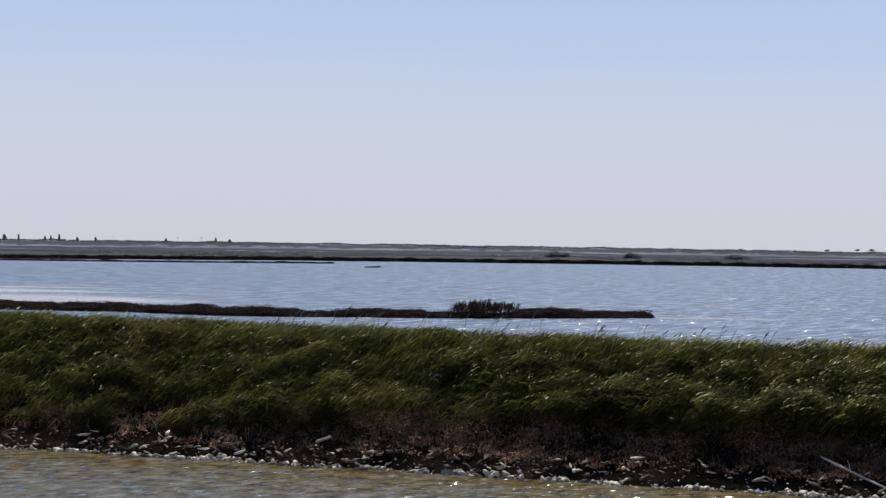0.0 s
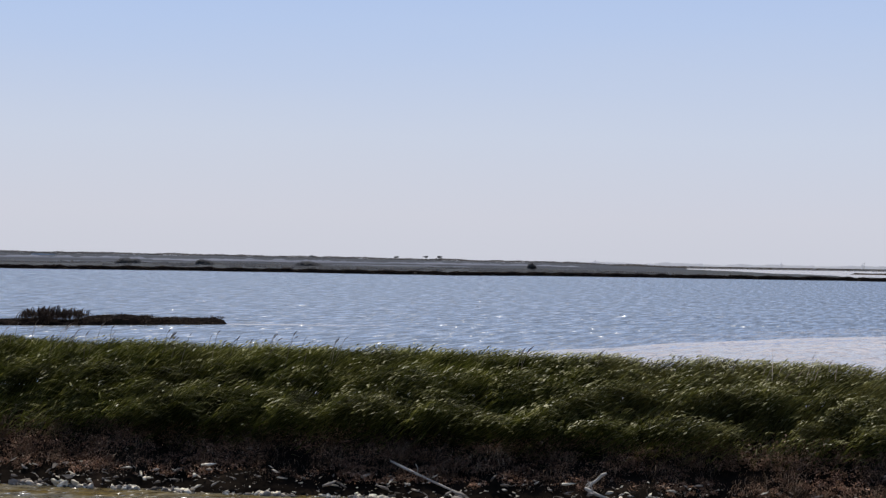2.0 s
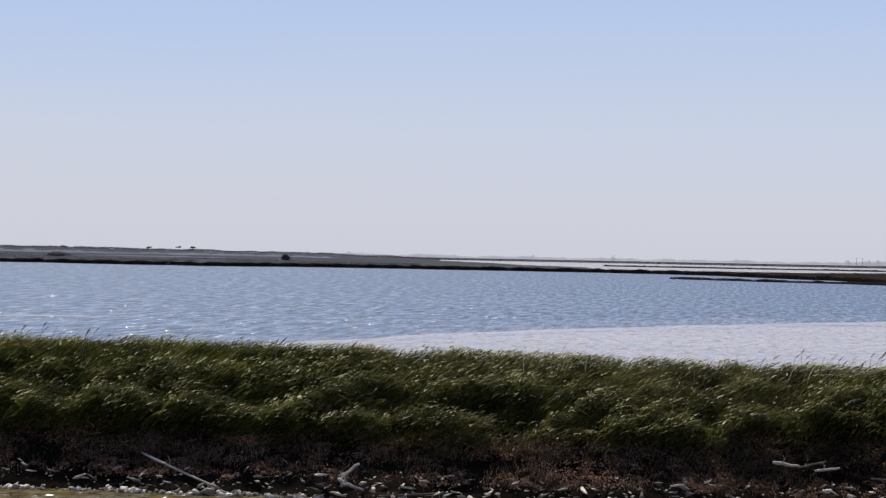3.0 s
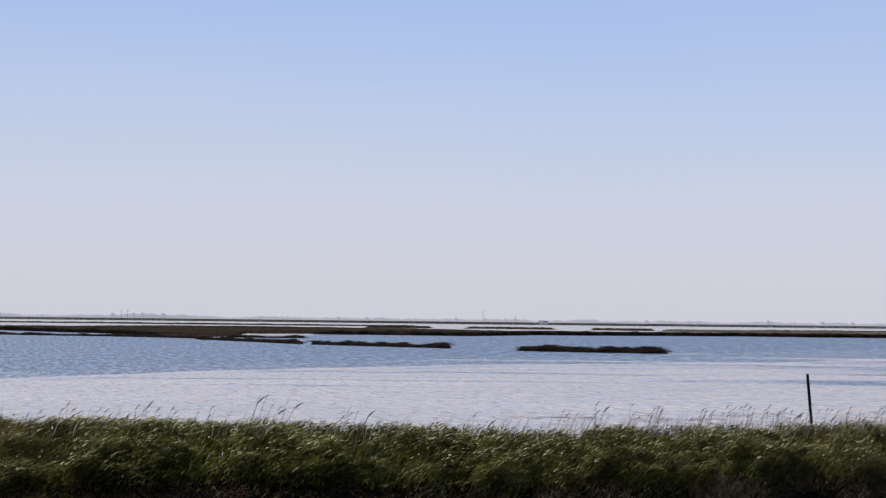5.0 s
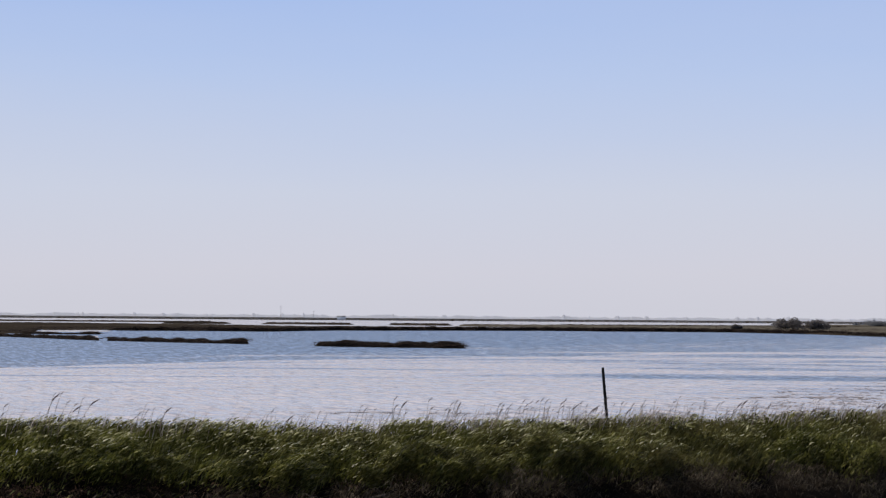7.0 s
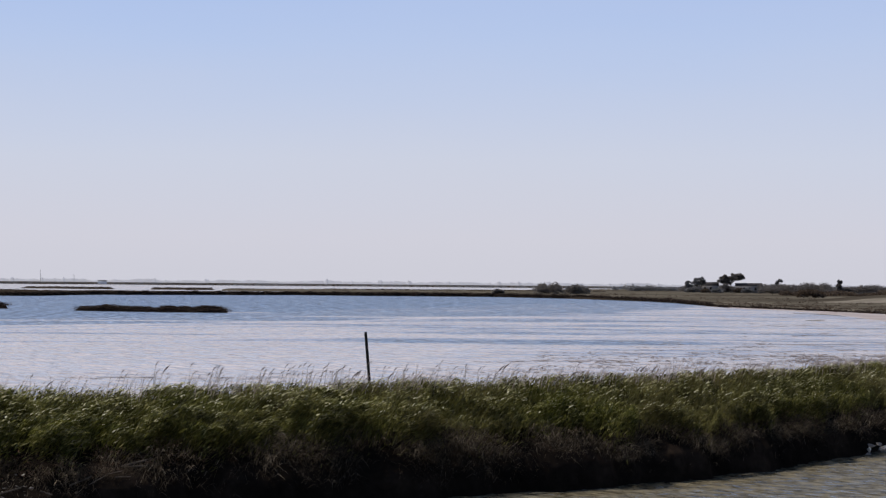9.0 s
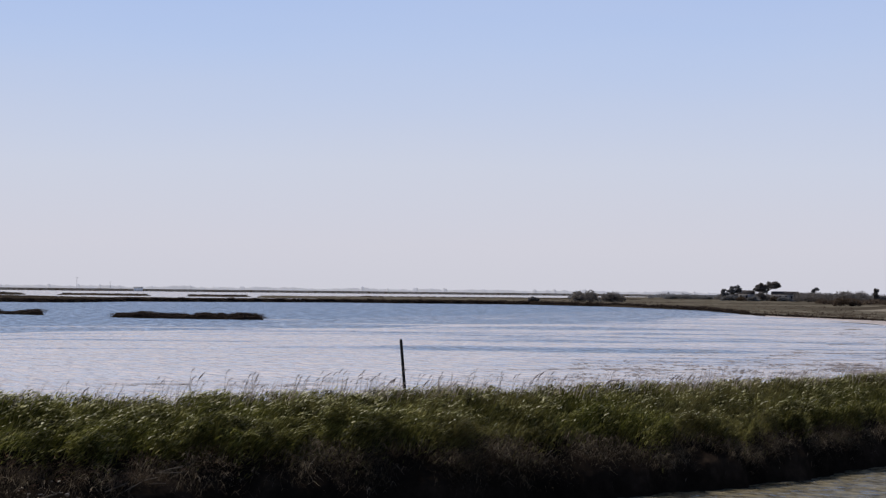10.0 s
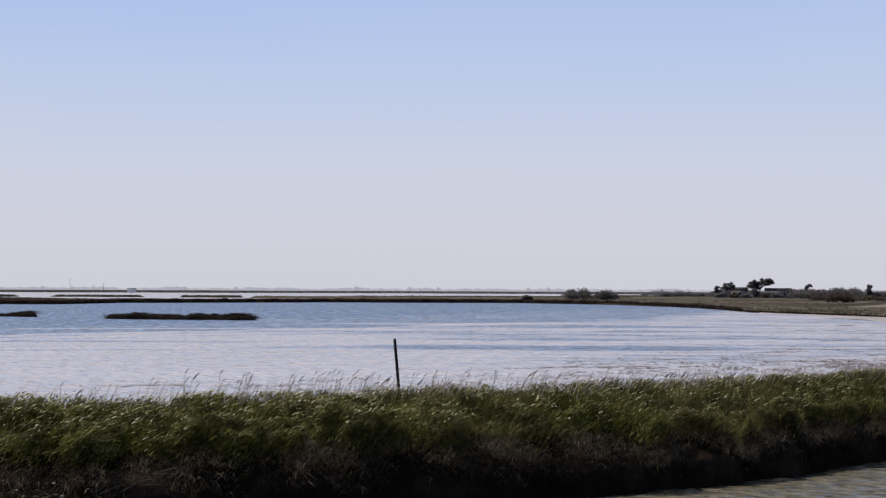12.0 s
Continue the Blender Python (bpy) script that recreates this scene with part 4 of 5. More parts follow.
marsh([(-60, 600, 4300), (-36, 640, 4300), (-28, 712, 4300), (-20, 725, 4300), (-14, 690, 4300), (-11, 740, 3600), (-8, 740, 1900), (-6, 735, 1250), (-4, 735, 1000)],
      0.5, M_FLAT, "flat salt marsh with grey-green scrub beyond the water", 91, 900, 0.6, 0.22, M_TREE, "grey-green scrub scattered over the marsh", 0.35)
marsh([(-9, 740, 800), (-4, 735, 820), (-2, 720, 860), (1, 620, 900), (4.4, 500, 1100), (5.3, 515, 1100), (5.55, 630, 1080), (7.2, 640, 1050), (9.5, 630, 1000), (11.5, 640, 900), (13, 700, 880), (18, 760, 900), (23, 760, 1000), (27, 600, 900)],
      0.55, M_MARSH, "brown salt marsh and low dyke across the lagoon", 93, 2600, 0.9, 0.14, M_SCRUB, "dark scrub along the marsh edge", 0.6)
marsh([(16, 1050, 1200), (20, 1000, 1300), (24, 800, 1500), (25.4, 850, 1900), (27.4, 800, 2300), (28.8, 720, 2600), (30.2, 660, 2600), (32.5, 530, 2600), (36, 480, 2600), (60, 450, 2600)],
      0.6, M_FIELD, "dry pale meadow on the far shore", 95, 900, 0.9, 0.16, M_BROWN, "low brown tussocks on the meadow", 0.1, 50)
marsh([(23.5, 760, 830), (25.4, 686, 900), (27.4, 578, 850), (28.8, 464, 770), (30.2, 430, 700), (32.5, 374, 560), (40, 330, 500), (60, 300, 480)],
      0.7, M_FIELD, "brown scrubby shore of the lagoon", 96, 2600, 0.6, 0.12, M_BROWN, "dense brown scrub along the shore", 0.35, 30)
polar_sheet("marsh", [(-60, 2600, 4350), (-10, 2500, 4350), (0, 2400, 4350), (12, 2300, 4350), (20, 2400, 4350), (60, 2500, 4350)], 0.8, M_MARSH, "distant flat fields on the horizon", 97, 0.012, 0.0, 300, 6, 1.0)


RIDGE = np.array([(-50, 6.6), (-36, 6.0), (-27, 6.0), (-20, 5.4), (-15, 4.6), (-10.5, 3.2), (-8, 0.7)])


def ridge_xyz(u, v):
    x, y = polar(u, 1250 + 1050 * v)
    h = np.interp(u, RIDGE[:, 0], RIDGE[:, 1]) + 0.25 * wave(u, 131, 3.0)
    s = np.clip(v / 0.75, 0, 1)
    up = s * s * (3 - 2 * s) * np.clip((1 - v) / 0.2, 0, 1)
    return x, y, 0.45 + np.maximum(h - 0.45, 0) * up


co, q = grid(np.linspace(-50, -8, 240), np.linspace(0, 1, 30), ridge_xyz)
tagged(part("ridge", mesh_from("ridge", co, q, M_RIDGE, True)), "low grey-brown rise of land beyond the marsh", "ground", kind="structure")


def heath_strip(a0, a1, v0, v1, seed):
    """A ragged strip lying along the rise, its pale blue the haze put into colour."""
    def fn(u, v):
        s = np.sin(np.pi * np.clip((u - a0) / (a1 - a0), 0, 1)) ** 0.4
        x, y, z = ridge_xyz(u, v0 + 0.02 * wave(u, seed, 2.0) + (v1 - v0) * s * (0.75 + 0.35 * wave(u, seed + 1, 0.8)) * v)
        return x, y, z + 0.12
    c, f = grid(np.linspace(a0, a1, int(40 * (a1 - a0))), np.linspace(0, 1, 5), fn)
    tagged(part("heath", mesh_from("heath", c, f, M_HAZY, True)), "strip of the heath paled to the colour of haze", "ground", kind="structure")


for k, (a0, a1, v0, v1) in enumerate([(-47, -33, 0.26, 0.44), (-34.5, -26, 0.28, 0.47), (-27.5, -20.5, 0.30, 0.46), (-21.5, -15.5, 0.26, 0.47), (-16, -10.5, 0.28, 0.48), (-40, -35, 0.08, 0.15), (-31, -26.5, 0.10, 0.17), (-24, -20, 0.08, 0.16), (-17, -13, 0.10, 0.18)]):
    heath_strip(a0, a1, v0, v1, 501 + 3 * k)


def skyline_xyz(u, v):
    x, y = polar(u, 4200 + 300 * v)
    h = 5.0 + 1.6 * wave(u, 133, 2.2) + 0.9 * wave(u, 134, 0.35) + 0.9 * np.maximum(wave(u, 135, 0.09), 0) + 2.6 * (wave(u, 136, 0.5) > 0.75) * (wave(u, 137, 4.0) > -0.1) + 4.5 * np.exp(-((u - 3.1) / 0.7) ** 2)
    return x, y, 0.3 + np.maximum(h, 1.2) * np.clip(v / 0.08, 0, 1) * np.clip((1 - v) / 0.3, 0, 1)


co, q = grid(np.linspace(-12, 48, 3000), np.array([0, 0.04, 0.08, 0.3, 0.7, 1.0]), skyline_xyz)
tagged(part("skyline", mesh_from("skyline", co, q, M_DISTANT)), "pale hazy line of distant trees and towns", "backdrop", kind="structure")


for line in [[(5.35, 575, 580), (5.7, 570, 632), (6.8, 575, 640), (7.3, 590, 640)], [(5.0, 450, 452), (5.4, 440, 472), (6.6, 432, 476), (7.0, 430, 474)]]:
    polar_sheet("shallows", line, 0.006, M_CALM, "narrow pale pan of water in the marsh", 141, 0.0, 0.0, 60, 4, category="water")


def hedge(a0, a1, near, far, high, count, mat, label, seed, leaf, each=40):
    """Ragged scrub or trees far off, between two distances, on whatever rise lies under them."""
    r = np.random.default_rng(seed)
    u = r.uniform(a0, a1, count)
    h = high * (0.8 + 0.3 * wave(u, seed, 1.7)) * r.uniform(0.75, 1.1, count)
    dist = near * (far / near) ** r.uniform(0, 1, count)
    x, y = polar(u, dist)
    z0 = np.where((u < -8) & (dist > 1250) & (dist < 2290), ridge_xyz(u, np.clip((dist - 1250) / 1050, 0, 1))[2], 0.45)
    scrub("scrub", np.stack([x, y, z0 + 0.35 * h], 1), np.stack([h * 0.9, h * 0.9, h * 0.6], 1), each, leaf, mat, label)


hedge(-45, -8, 2010, 2060, 2.0, 5000, M_TREE, "far tree line along the horizon", 111, 0.5, 18)
r = np.random.default_rng(112)
rows = []
for k in range(56):  # broken hedgerows and scrub lines across the rise and the flat
    a0, d0, ln = r.uniform(-46, -10), 780 * (2000 / 780) ** (r.uniform(0.1, 0.55) if k % 4 else r.uniform(0.86, 1)), r.uniform(0.6, 4.5)
    n = int(60 * ln)
    rows.append(np.stack([r.uniform(a0, min(a0 + ln, -8.5), n), d0 * r.uniform(1.0, 1.02, n), r.choice([0.4, 0.6, 0.9, 1.5]) * r.uniform(0.5, 1.1, n)], 1))
u, d, h = np.concatenate(rows).T
z0 = np.where(d > 1250, ridge_xyz(u, np.clip((d - 1250) / 1050, 0, 1))[2], 0.45)
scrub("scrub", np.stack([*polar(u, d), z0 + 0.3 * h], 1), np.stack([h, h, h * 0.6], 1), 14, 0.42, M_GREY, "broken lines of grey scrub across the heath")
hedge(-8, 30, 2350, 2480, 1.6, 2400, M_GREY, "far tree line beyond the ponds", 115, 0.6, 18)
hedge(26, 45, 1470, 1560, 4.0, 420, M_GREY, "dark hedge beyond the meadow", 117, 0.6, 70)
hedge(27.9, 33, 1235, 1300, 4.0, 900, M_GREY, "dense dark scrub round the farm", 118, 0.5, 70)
hedge(30.2, 36, 910, 960, 2.4, 420, M_BROWN, "brown scrub ridge beside the farm meadow", 119, 0.4, 80)


def dyke(line, high, label, seed, shrubs):
    """A steep dark earth bank along the water's edge, by bearing and distance, with low scrub on it."""
    tb = np.array(line, float)
    section = np.array([(-0.4, -0.4), (0.0, 0.0), (0.5, 0.75), (1.1, 1.0), (2.6, 0.95), (4.5, 0.3)])

    def fn(u, v):
        d = np.interp(u, tb[:, 0], tb[:, 1]) * (1 + 0.008 * wave(u, seed, 4.0))
        taper = np.clip(np.minimum(u - tb[0, 0], tb[-1, 0] - u) / 0.4, 0, 1)
        x, y = polar(u, d + np.interp(v, range(6), section[:, 0]))
        return x, y, np.interp(v, range(6), section[:, 1]) * high * np.clip(d / 700, 0.5, 1.0) * (0.9 + 0.16 * wave(u, seed + 1, 0.8)) * taper

    co, q = grid(np.linspace(tb[0, 0], tb[-1, 0], 700), np.arange(6.0), fn)
    tagged(part("dyke", mesh_from("dyke", co, q, M_DARK_EARTH, True)), label, "dyke", kind="structure")
    r = np.random.default_rng(seed)
    x, y, z = fn(r.uniform(tb[0, 0] + 0.3, tb[-1, 0] - 0.3, shrubs), r.uniform(1.2, 4.0, shrubs))
    size = r.uniform(0.3, 0.9, (shrubs, 1)) * np.array([1.6, 1.6, 0.28])
    scrub("scrub", np.stack([x, y, z], 1), size, 22, 0.16, M_SCRUB, "dark low scrub along the dyke")


dyke([(-60, 596), (-36, 636), (-28, 707), (-20, 719), (-14, 685), (-11, 735), (-4, 729), (-2, 714), (1, 614), (3.6, 528)], 1.3, "dark earth bank along the far waterline", 201, 1500)
dyke([(7.2, 634), (9.5, 624), (11.5, 634), (13, 693), (18, 752), (23, 752), (25.4, 680), (27.4, 573), (28.8, 460)], 1.2, "low dark dyke across the lagoon", 205, 1100)
dyke([(28.3, 490), (28.8, 459), (30.2, 426), (32.5, 370), (40, 327), (60, 297)], 0.75, "dark crumbling bank of the far shore", 209, 700)
for k, (a0, a1, r0, r1) in enumerate([(11.0, 13.5, 1150, 1230), (14.2, 16, 1130, 1200), (8.5, 10.4, 1130, 1200), (-4, 10, 1350, 1420), (18.5, 26, 1200, 1260)]):
    marsh([(a0, r0, r1), ((a0 + a1) / 2, r0 * 0.99, r1), (a1, r0, r1)], 0.6, M_MARSH, "narrow strip of marsh between pale ponds", 101 + 4 * k, 160, 0.9, 0.3, M_SCRUB, "dark scrub on the marsh strip", 0.7)


# ---- things on the bank ----
def stone_mesh(seed):
    r = random.Random(seed)
    bm = bmesh.new()
    for _ in range(10):
        d = Vector((r.gauss(0, 1), r.gauss(0, 1), r.gauss(0, 1))).normalized()
        bm.verts.new((d.x * 0.5, d.y * 0.38, d.z * 0.26))
    hull = bmesh.ops.convex_hull(bm, input=bm.verts[:])
    bmesh.ops.delete(bm, geom=[g for g in hull["geom_interior"] if isinstance(g, bmesh.types.BMVert)], context="VERTS")
    bmesh.ops.recalc_face_normals(bm, faces=bm.faces[:])
    me = bpy.data.meshes.new("stone")
    bm.to_mesh(me)
    bm.free()
    me.materials.append(M_STONE)
    return me


STONES = [stone_mesh(k) for k in range(10)]


def stone_place(r):
    """Broken stones: heaped in loose groups along the water's edge, others scattered on the dark slope above."""
    edge = r.random() < 0.62
    while True:
        x = r.uniform(-36, 8.5)
        if not edge or r.random() < min(1.0, max(0.10, 0.35 + 0.9 * float(wave(x, 43, 1.1)) + 0.35 * float(wave(x, 44, 6.0)))):
            break
    v = r.gauss(-0.07, 0.07) if edge else 0.02 + 0.75 * r.random() ** 1.6
    size = r.choice([0.03, 0.04, 0.05, 0.07, 0.09, 0.12, 0.18] if edge else [0.03, 0.04, 0.05, 0.07, 0.10, 0.16]) * r.uniform(0.8, 1.25)
    z = max(0.0, float(bank_z(x, v))) + size * 0.12
    y = float(waterline(x)) + v + 0.10 * float(wave(x, 41, 5.0))
    m = pose(x, y, z, r.uniform(-35, 35), r.uniform(-30, 30), r.gauss(0, 45)) @ Matrix.Diagonal((size * r.uniform(0.9, 1.7), size, size * (r.uniform(0.9, 1.7) if edge else r.uniform(0.5, 1.1)), 1))
    if not edge:  # splintered slabs lying higher up, among the dead grass
        m = Matrix.Translation((0, -0.1, r.uniform(0.0, 0.16))) @ m @ Matrix.Diagonal((r.uniform(0.9, 1.6), 0.8, 0.8, 1))
    return m


r = random.Random(11)
pieces = []
for k in range(3600):
    m = stone_place(r)
    me = STONES[k % 10]
    c = np.array([tuple(m @ v.co) for v in me.vertices])
    t = []
    for p in me.polygons:
        i = list(p.vertices)
        t += [(i[0], i[j], i[j + 1]) for j in range(1, len(i) - 1)]
    pieces.append((c, np.array(t)))
rubble = part("rubble", mesh_from("rubble", *joined(pieces), M_STONE), bank, "small pale stones at the water's edge")
rubble["kind"] = "stuff"


def driftwood(p0, p1, rad, label, seed, knots=0, mat=None):
    r = random.Random(seed)
    p0, p1 = Vector(p0), Vector(p1)
    pts = [p0.lerp(p1, k / 6) + Vector((r.uniform(-1, 1), r.uniform(-1, 1), r.uniform(-1, 1))) * rad * 0.35 for k in range(7)]
    co, t = tube(pts, [rad * f * r.uniform(0.9, 1.1) for f in (0.8, 1, 1, 0.95, 0.9, 0.8, 0.6)], 8)
    ob = tagged(part("driftwood", mesh_from("driftwood", co, t, mat or M_DRIFT)), label, "driftwood")
    for k in range(knots):
        b = pts[2 + k]
        e = b + Vector((r.uniform(-0.15, 0.15), -0.1, r.uniform(0.12, 0.3)))
        part("branch", mesh_from("branch", *tube([b, b.lerp(e, 0.6) + Vector((0.03, 0, 0)), e], [rad * 0.5, rad * 0.4, rad * 0.15], 6), mat or M_DRIFT), ob)
    return ob


driftwood((-11.5, 41.72, 0.64), (-9.68, 40.85, 0.06), 0.025, "long bleached driftwood pole slanting down the bank", 1, 1)
driftwood((-7.25, 41.3, 0.62), (-7.6, 41.15, 0.32), 0.03, "short upright bleached branch on the stones", 2)
driftwood((-7.6, 41.1, 0.34), (-7.1, 41.0, 0.14), 0.035, "crooked bleached branch on the stones", 7, 1)
driftwood((-6.9, 40.78, 0.07), (-5.5, 40.86, 0.16), 0.026, "crooked grey driftwood branch lying at the water's edge", 3, 3, M_STICK)
driftwood((0.35, 41.55, 0.86), (0.85, 41.45, 0.80), 0.03, "pale broken driftwood among the dead grass", 4, 1)
driftwood((0.8, 41.42, 0.78), (1.3, 41.55, 0.90), 0.022, "splintered grey branch among the dead grass", 8, 1, M_STICK)
driftwood((1.1, 41.4, 0.74), (1.55, 41.42, 0.80), 0.024, "short pale stick among the dead grass", 9, 1)
driftwood((2.1, 41.45, 0.62), (2.7, 41.4, 0.60), 0.018, "thin grey stick near the water", 10, 0, M_STICK)
r = random.Random(77)
for k in range(14):  # a tangle of washed-up sticks
    x = r.uniform(6.2, 11.2)
    y, an, ln = float(waterline(x)) + r.uniform(0.15, 0.6), r.gauss(0, 0.35), r.uniform(0.25, 0.7)
    z = max(0.05, float(bank_z(x, y - float(waterline(x))))) + 0.12
    driftwood((x, y, z), (x + ln * math.cos(an), y + r.uniform(-0.1, 0.1), z + ln * math.sin(an) * 0.5), r.uniform(0.009, 0.016), "thin washed-up stick on the dark bank", 80 + k, k % 2, M_STICK)
driftwood((-22.1, 41.3, 0.45), (-21.7, 41.2, 0.58), 0.03, "short bleached branch on the stones", 6)


def fence_post(base, top, rad, label):
    b, t0 = Vector(base), Vector(top)
    pts = [b.lerp(t0, f) for f in (0, 0.3, 0.6, 0.97, 1.0)]
    ob = new("post")
    ob.location = b
    tagged(ob, label, "post")
    local = [p - b for p in pts]
    part("shaft", mesh_from("shaft", *tube(local, [rad, rad * 0.98, rad * 0.95, rad * 0.93, rad * 0.75], 10), M_POST), ob)
    return ob


fence_post((17.80, 49.0, 0.9), (17.57, 49.0, 3.36), 0.036, "dark weathered wooden post standing among the reeds")


def reed_stalk(seed, h, plume):
    """One flowering reed: a thin bent stem, a blade or two, and a plume."""
    r = random.Random(seed)
    ob = tagged(new("reed_stalk"), "tall thin flowering reed with a drooping brown plume", "reed", "flowering reeds on the bank")
    bend = r.uniform(0.04, 0.22) * h
    pts = [(bend * (k / 5) ** 2, 0, h * k / 5) for k in range(6)]
    part("stem", mesh_from("stem", *tube(pts, [0.007, 0.0065, 0.006, 0.0055, 0.005, 0.004], 5), M_STEM), ob)
    tip = [(bend + plume * (0.014 * k + 0.003 * k * k), 0, h + plume * 0.026 * k) for k in range(5)]
    part("plume", mesh_from("plume", *tube(tip, [0.004, 0.006 * plume + 0.002, 0.008 * plume + 0.002, 0.005 * plume + 0.002, 0.002], 6), M_PLUME), ob)
    lb = np.array([[bend * 0.2, 0, h * 0.45]])
    part("leaf", mesh_from("leaf", *blades(lb, np.array([[0.9, 0.1]]), np.array([0.3]), np.array([0.02]), np.array([0.4]), np.array([0.4])), M_REED), ob)
    return ob


KINDS = [reed_stalk(20 + k, h, p) for k, (h, p) in enumerate([(1.0, 0.8), (1.2, 1.0), (1.4, 1.0), (1.25, 1.7), (1.1, 0.5)])]
r = random.Random(5)
spots = []
for a0, a1, num, low, high in [(-29, -22.5, 40, 0.08, 0.34), (-21.5, -17, 24, 0.05, 0.28), (-17, -4, 14, -0.05, 0.12), (-0.2, 4.6, 26, 0.05, 0.32), (5.5, 7.0, 8, 0.3, 0.62), (7.0, 8.6, 8, 0.1, 0.4),
                               (9.5, 12.5, 7, 0.05, 0.25), (13.2, 14.4, 9, 0.15, 0.5), (15.0, 16.0, 12, 0.15, 0.45), (16.8, 19.6, 44, 0.1, 0.42), (19.7, 23.5, 44, 0.05, 0.4), (23.5, 26, 22, 0.02, 0.25), (26, 34, 30, 0.0, 0.2)]:
    for _ in range(num):
        spots.append((r.uniform(a0, a1), r.uniform(low, high)))
for k, (az, rise) in enumerate(spots):
    kind = KINDS[r.choice([0, 0, 1, 1, 2, 3, 4, 4])]
    x = math.tan(radians(az)) * 45.5
    for _ in range(3):
        y = float(waterline(x)) + r.uniform(3.2, 4.4)
        x = math.tan(radians(az)) * y
    h = {0: 1.0, 1: 1.2, 2: 1.4, 3: 1.25, 4: 1.1}[KINDS.index(kind)]
    m = pose(x, y, float(crest(x)) + rise - h - 0.04, r.uniform(-8, 8), r.uniform(-4, 14), r.uniform(-40, 40))
    if k < len(KINDS):
        KINDS[k].matrix_basis = m @ Matrix.Translation((0, 0, h - {0: 1.0, 1: 1.2, 2: 1.4, 3: 1.25, 4: 1.1}[k]))
    else:
        copy_thing(kind, m)


# ---- the far shores ----
def at(az, dist, z=0.6):
    x, y = polar(az, dist)
    return Vector((float(x), float(y), z))


def tree(az, dist, h, lobes, label, seed, lean=0.0, leaf=0.32, mat=None, base=0.5, dense=330):
    """A trunk with limbs to each lobe of the crown; lobes: across, up (shares of h), radius across and up in metres."""
    r = random.Random(seed)
    ob = tagged(new("tree"), label, "tree")
    ob.matrix_basis = pose(*at(az, dist, base), 0, 0, -az)
    fork = Vector((lean * h * 0.4, 0, h * 0.45))
    rad = 0.03 * h
    limbs = [tube([(0, 0, -0.3), (lean * h * 0.15, 0, h * 0.22), fork], [rad, rad * 0.85, rad * 0.65], 7)]
    cs, rs = [], []
    for a0, u0, ra, ru in lobes:
        c = Vector((a0 * h, r.uniform(-0.3, 0.3) * ra, u0 * h))
        limbs.append(tube([fork, fork.lerp(c, 0.55) + Vector((0, 0, 0.04 * h)), c], [rad * 0.6, rad * 0.4, rad * 0.15], 5))
        for _ in range(8):
            cs.append(tuple(c + Vector((r.gauss(0, 0.45) * ra, r.gauss(0, 0.45) * ra, r.gauss(0, 0.35) * ru))))
            rs.append((ra * 0.55, ra * 0.55, ru * 0.6))
    part("trunk", mesh_from("trunk", *joined(limbs), M_BARK), ob)
    part("crown", mesh_from("crown", *clumps(cs, rs, dense, leaf), mat or M_TREE), ob)
    return ob


def bush(az, dist, wide, high, label, seed, mat=None, base=0.5, leaf=0.28):
    r = random.Random(seed)
    ob = tagged(new("bush"), label, "bush")
    ob.matrix_basis = pose(*at(az, dist, base), 0, 0, -az)
    cs, rs, stems = [], [], []
    lobe = min(wide * 0.22, high * 0.8)
    for k in range(max(9, int(wide * 1.3))):
        u = r.uniform(-1, 1)
        c = (u * (wide / 2 - lobe * 0.6), r.uniform(-1, 1) * lobe, high * (0.56 - 0.25 * u * u) * r.uniform(0.35, 1.1))
        cs.append(c)
        rs.append((lobe, lobe, high * 0.42))
        stems.append(tube([(c[0] * 0.7, 0, -0.2), c], [0.08, 0.03], 5))
    part("stems", mesh_from("stems", *joined(stems), M_BARK), ob)
    part("foliage", mesh_from("foliage", *clumps(cs, rs, 300, leaf * 1.2), mat or M_TREE), ob)
    return ob


bush(24.38, 850, 11.5, 5.0, "broad dark bush on the dyke", 1)
bush(25.08, 850, 8.6, 4.7, "dark rounded bush on the dyke", 2)
bush(23.1, 850, 4.0, 2.0, "small low bush on the dyke", 3)
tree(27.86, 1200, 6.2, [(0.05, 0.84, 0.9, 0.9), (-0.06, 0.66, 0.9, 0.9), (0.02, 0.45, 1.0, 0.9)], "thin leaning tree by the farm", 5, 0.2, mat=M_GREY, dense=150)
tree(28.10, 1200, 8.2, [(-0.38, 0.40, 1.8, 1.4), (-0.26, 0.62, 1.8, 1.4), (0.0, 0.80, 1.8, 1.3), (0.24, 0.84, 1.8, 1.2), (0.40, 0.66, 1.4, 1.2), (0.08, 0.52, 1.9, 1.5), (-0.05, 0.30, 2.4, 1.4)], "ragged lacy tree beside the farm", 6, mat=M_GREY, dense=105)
tree(28.95, 1208, 10.5, [(0.10, 0.75, 1.8, 1.3), (0.22, 0.86, 2.0, 1.2), (0.36, 0.87, 2.1, 1.2), (0.50, 0.77, 1.8, 1.3), (0.22, 0.74, 2.2, 1.5), (0.38, 0.74, 2.2, 1.5),
                         (-0.50, 0.58, 1.8, 1.4), (-0.40, 0.71, 2.0, 1.3), (-0.24, 0.77, 2.1, 1.2), (-0.10, 0.68, 1.8, 1.3), (-0.30, 0.62, 2.3, 1.4), (-0.2, 0.5, 1.8, 1.5)], "pair of umbrella pine crowns on leaning trunks", 8, -0.1, mat=M_TREE, dense=230)
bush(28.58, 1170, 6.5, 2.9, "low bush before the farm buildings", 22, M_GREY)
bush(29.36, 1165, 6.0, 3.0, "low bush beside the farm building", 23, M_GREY)
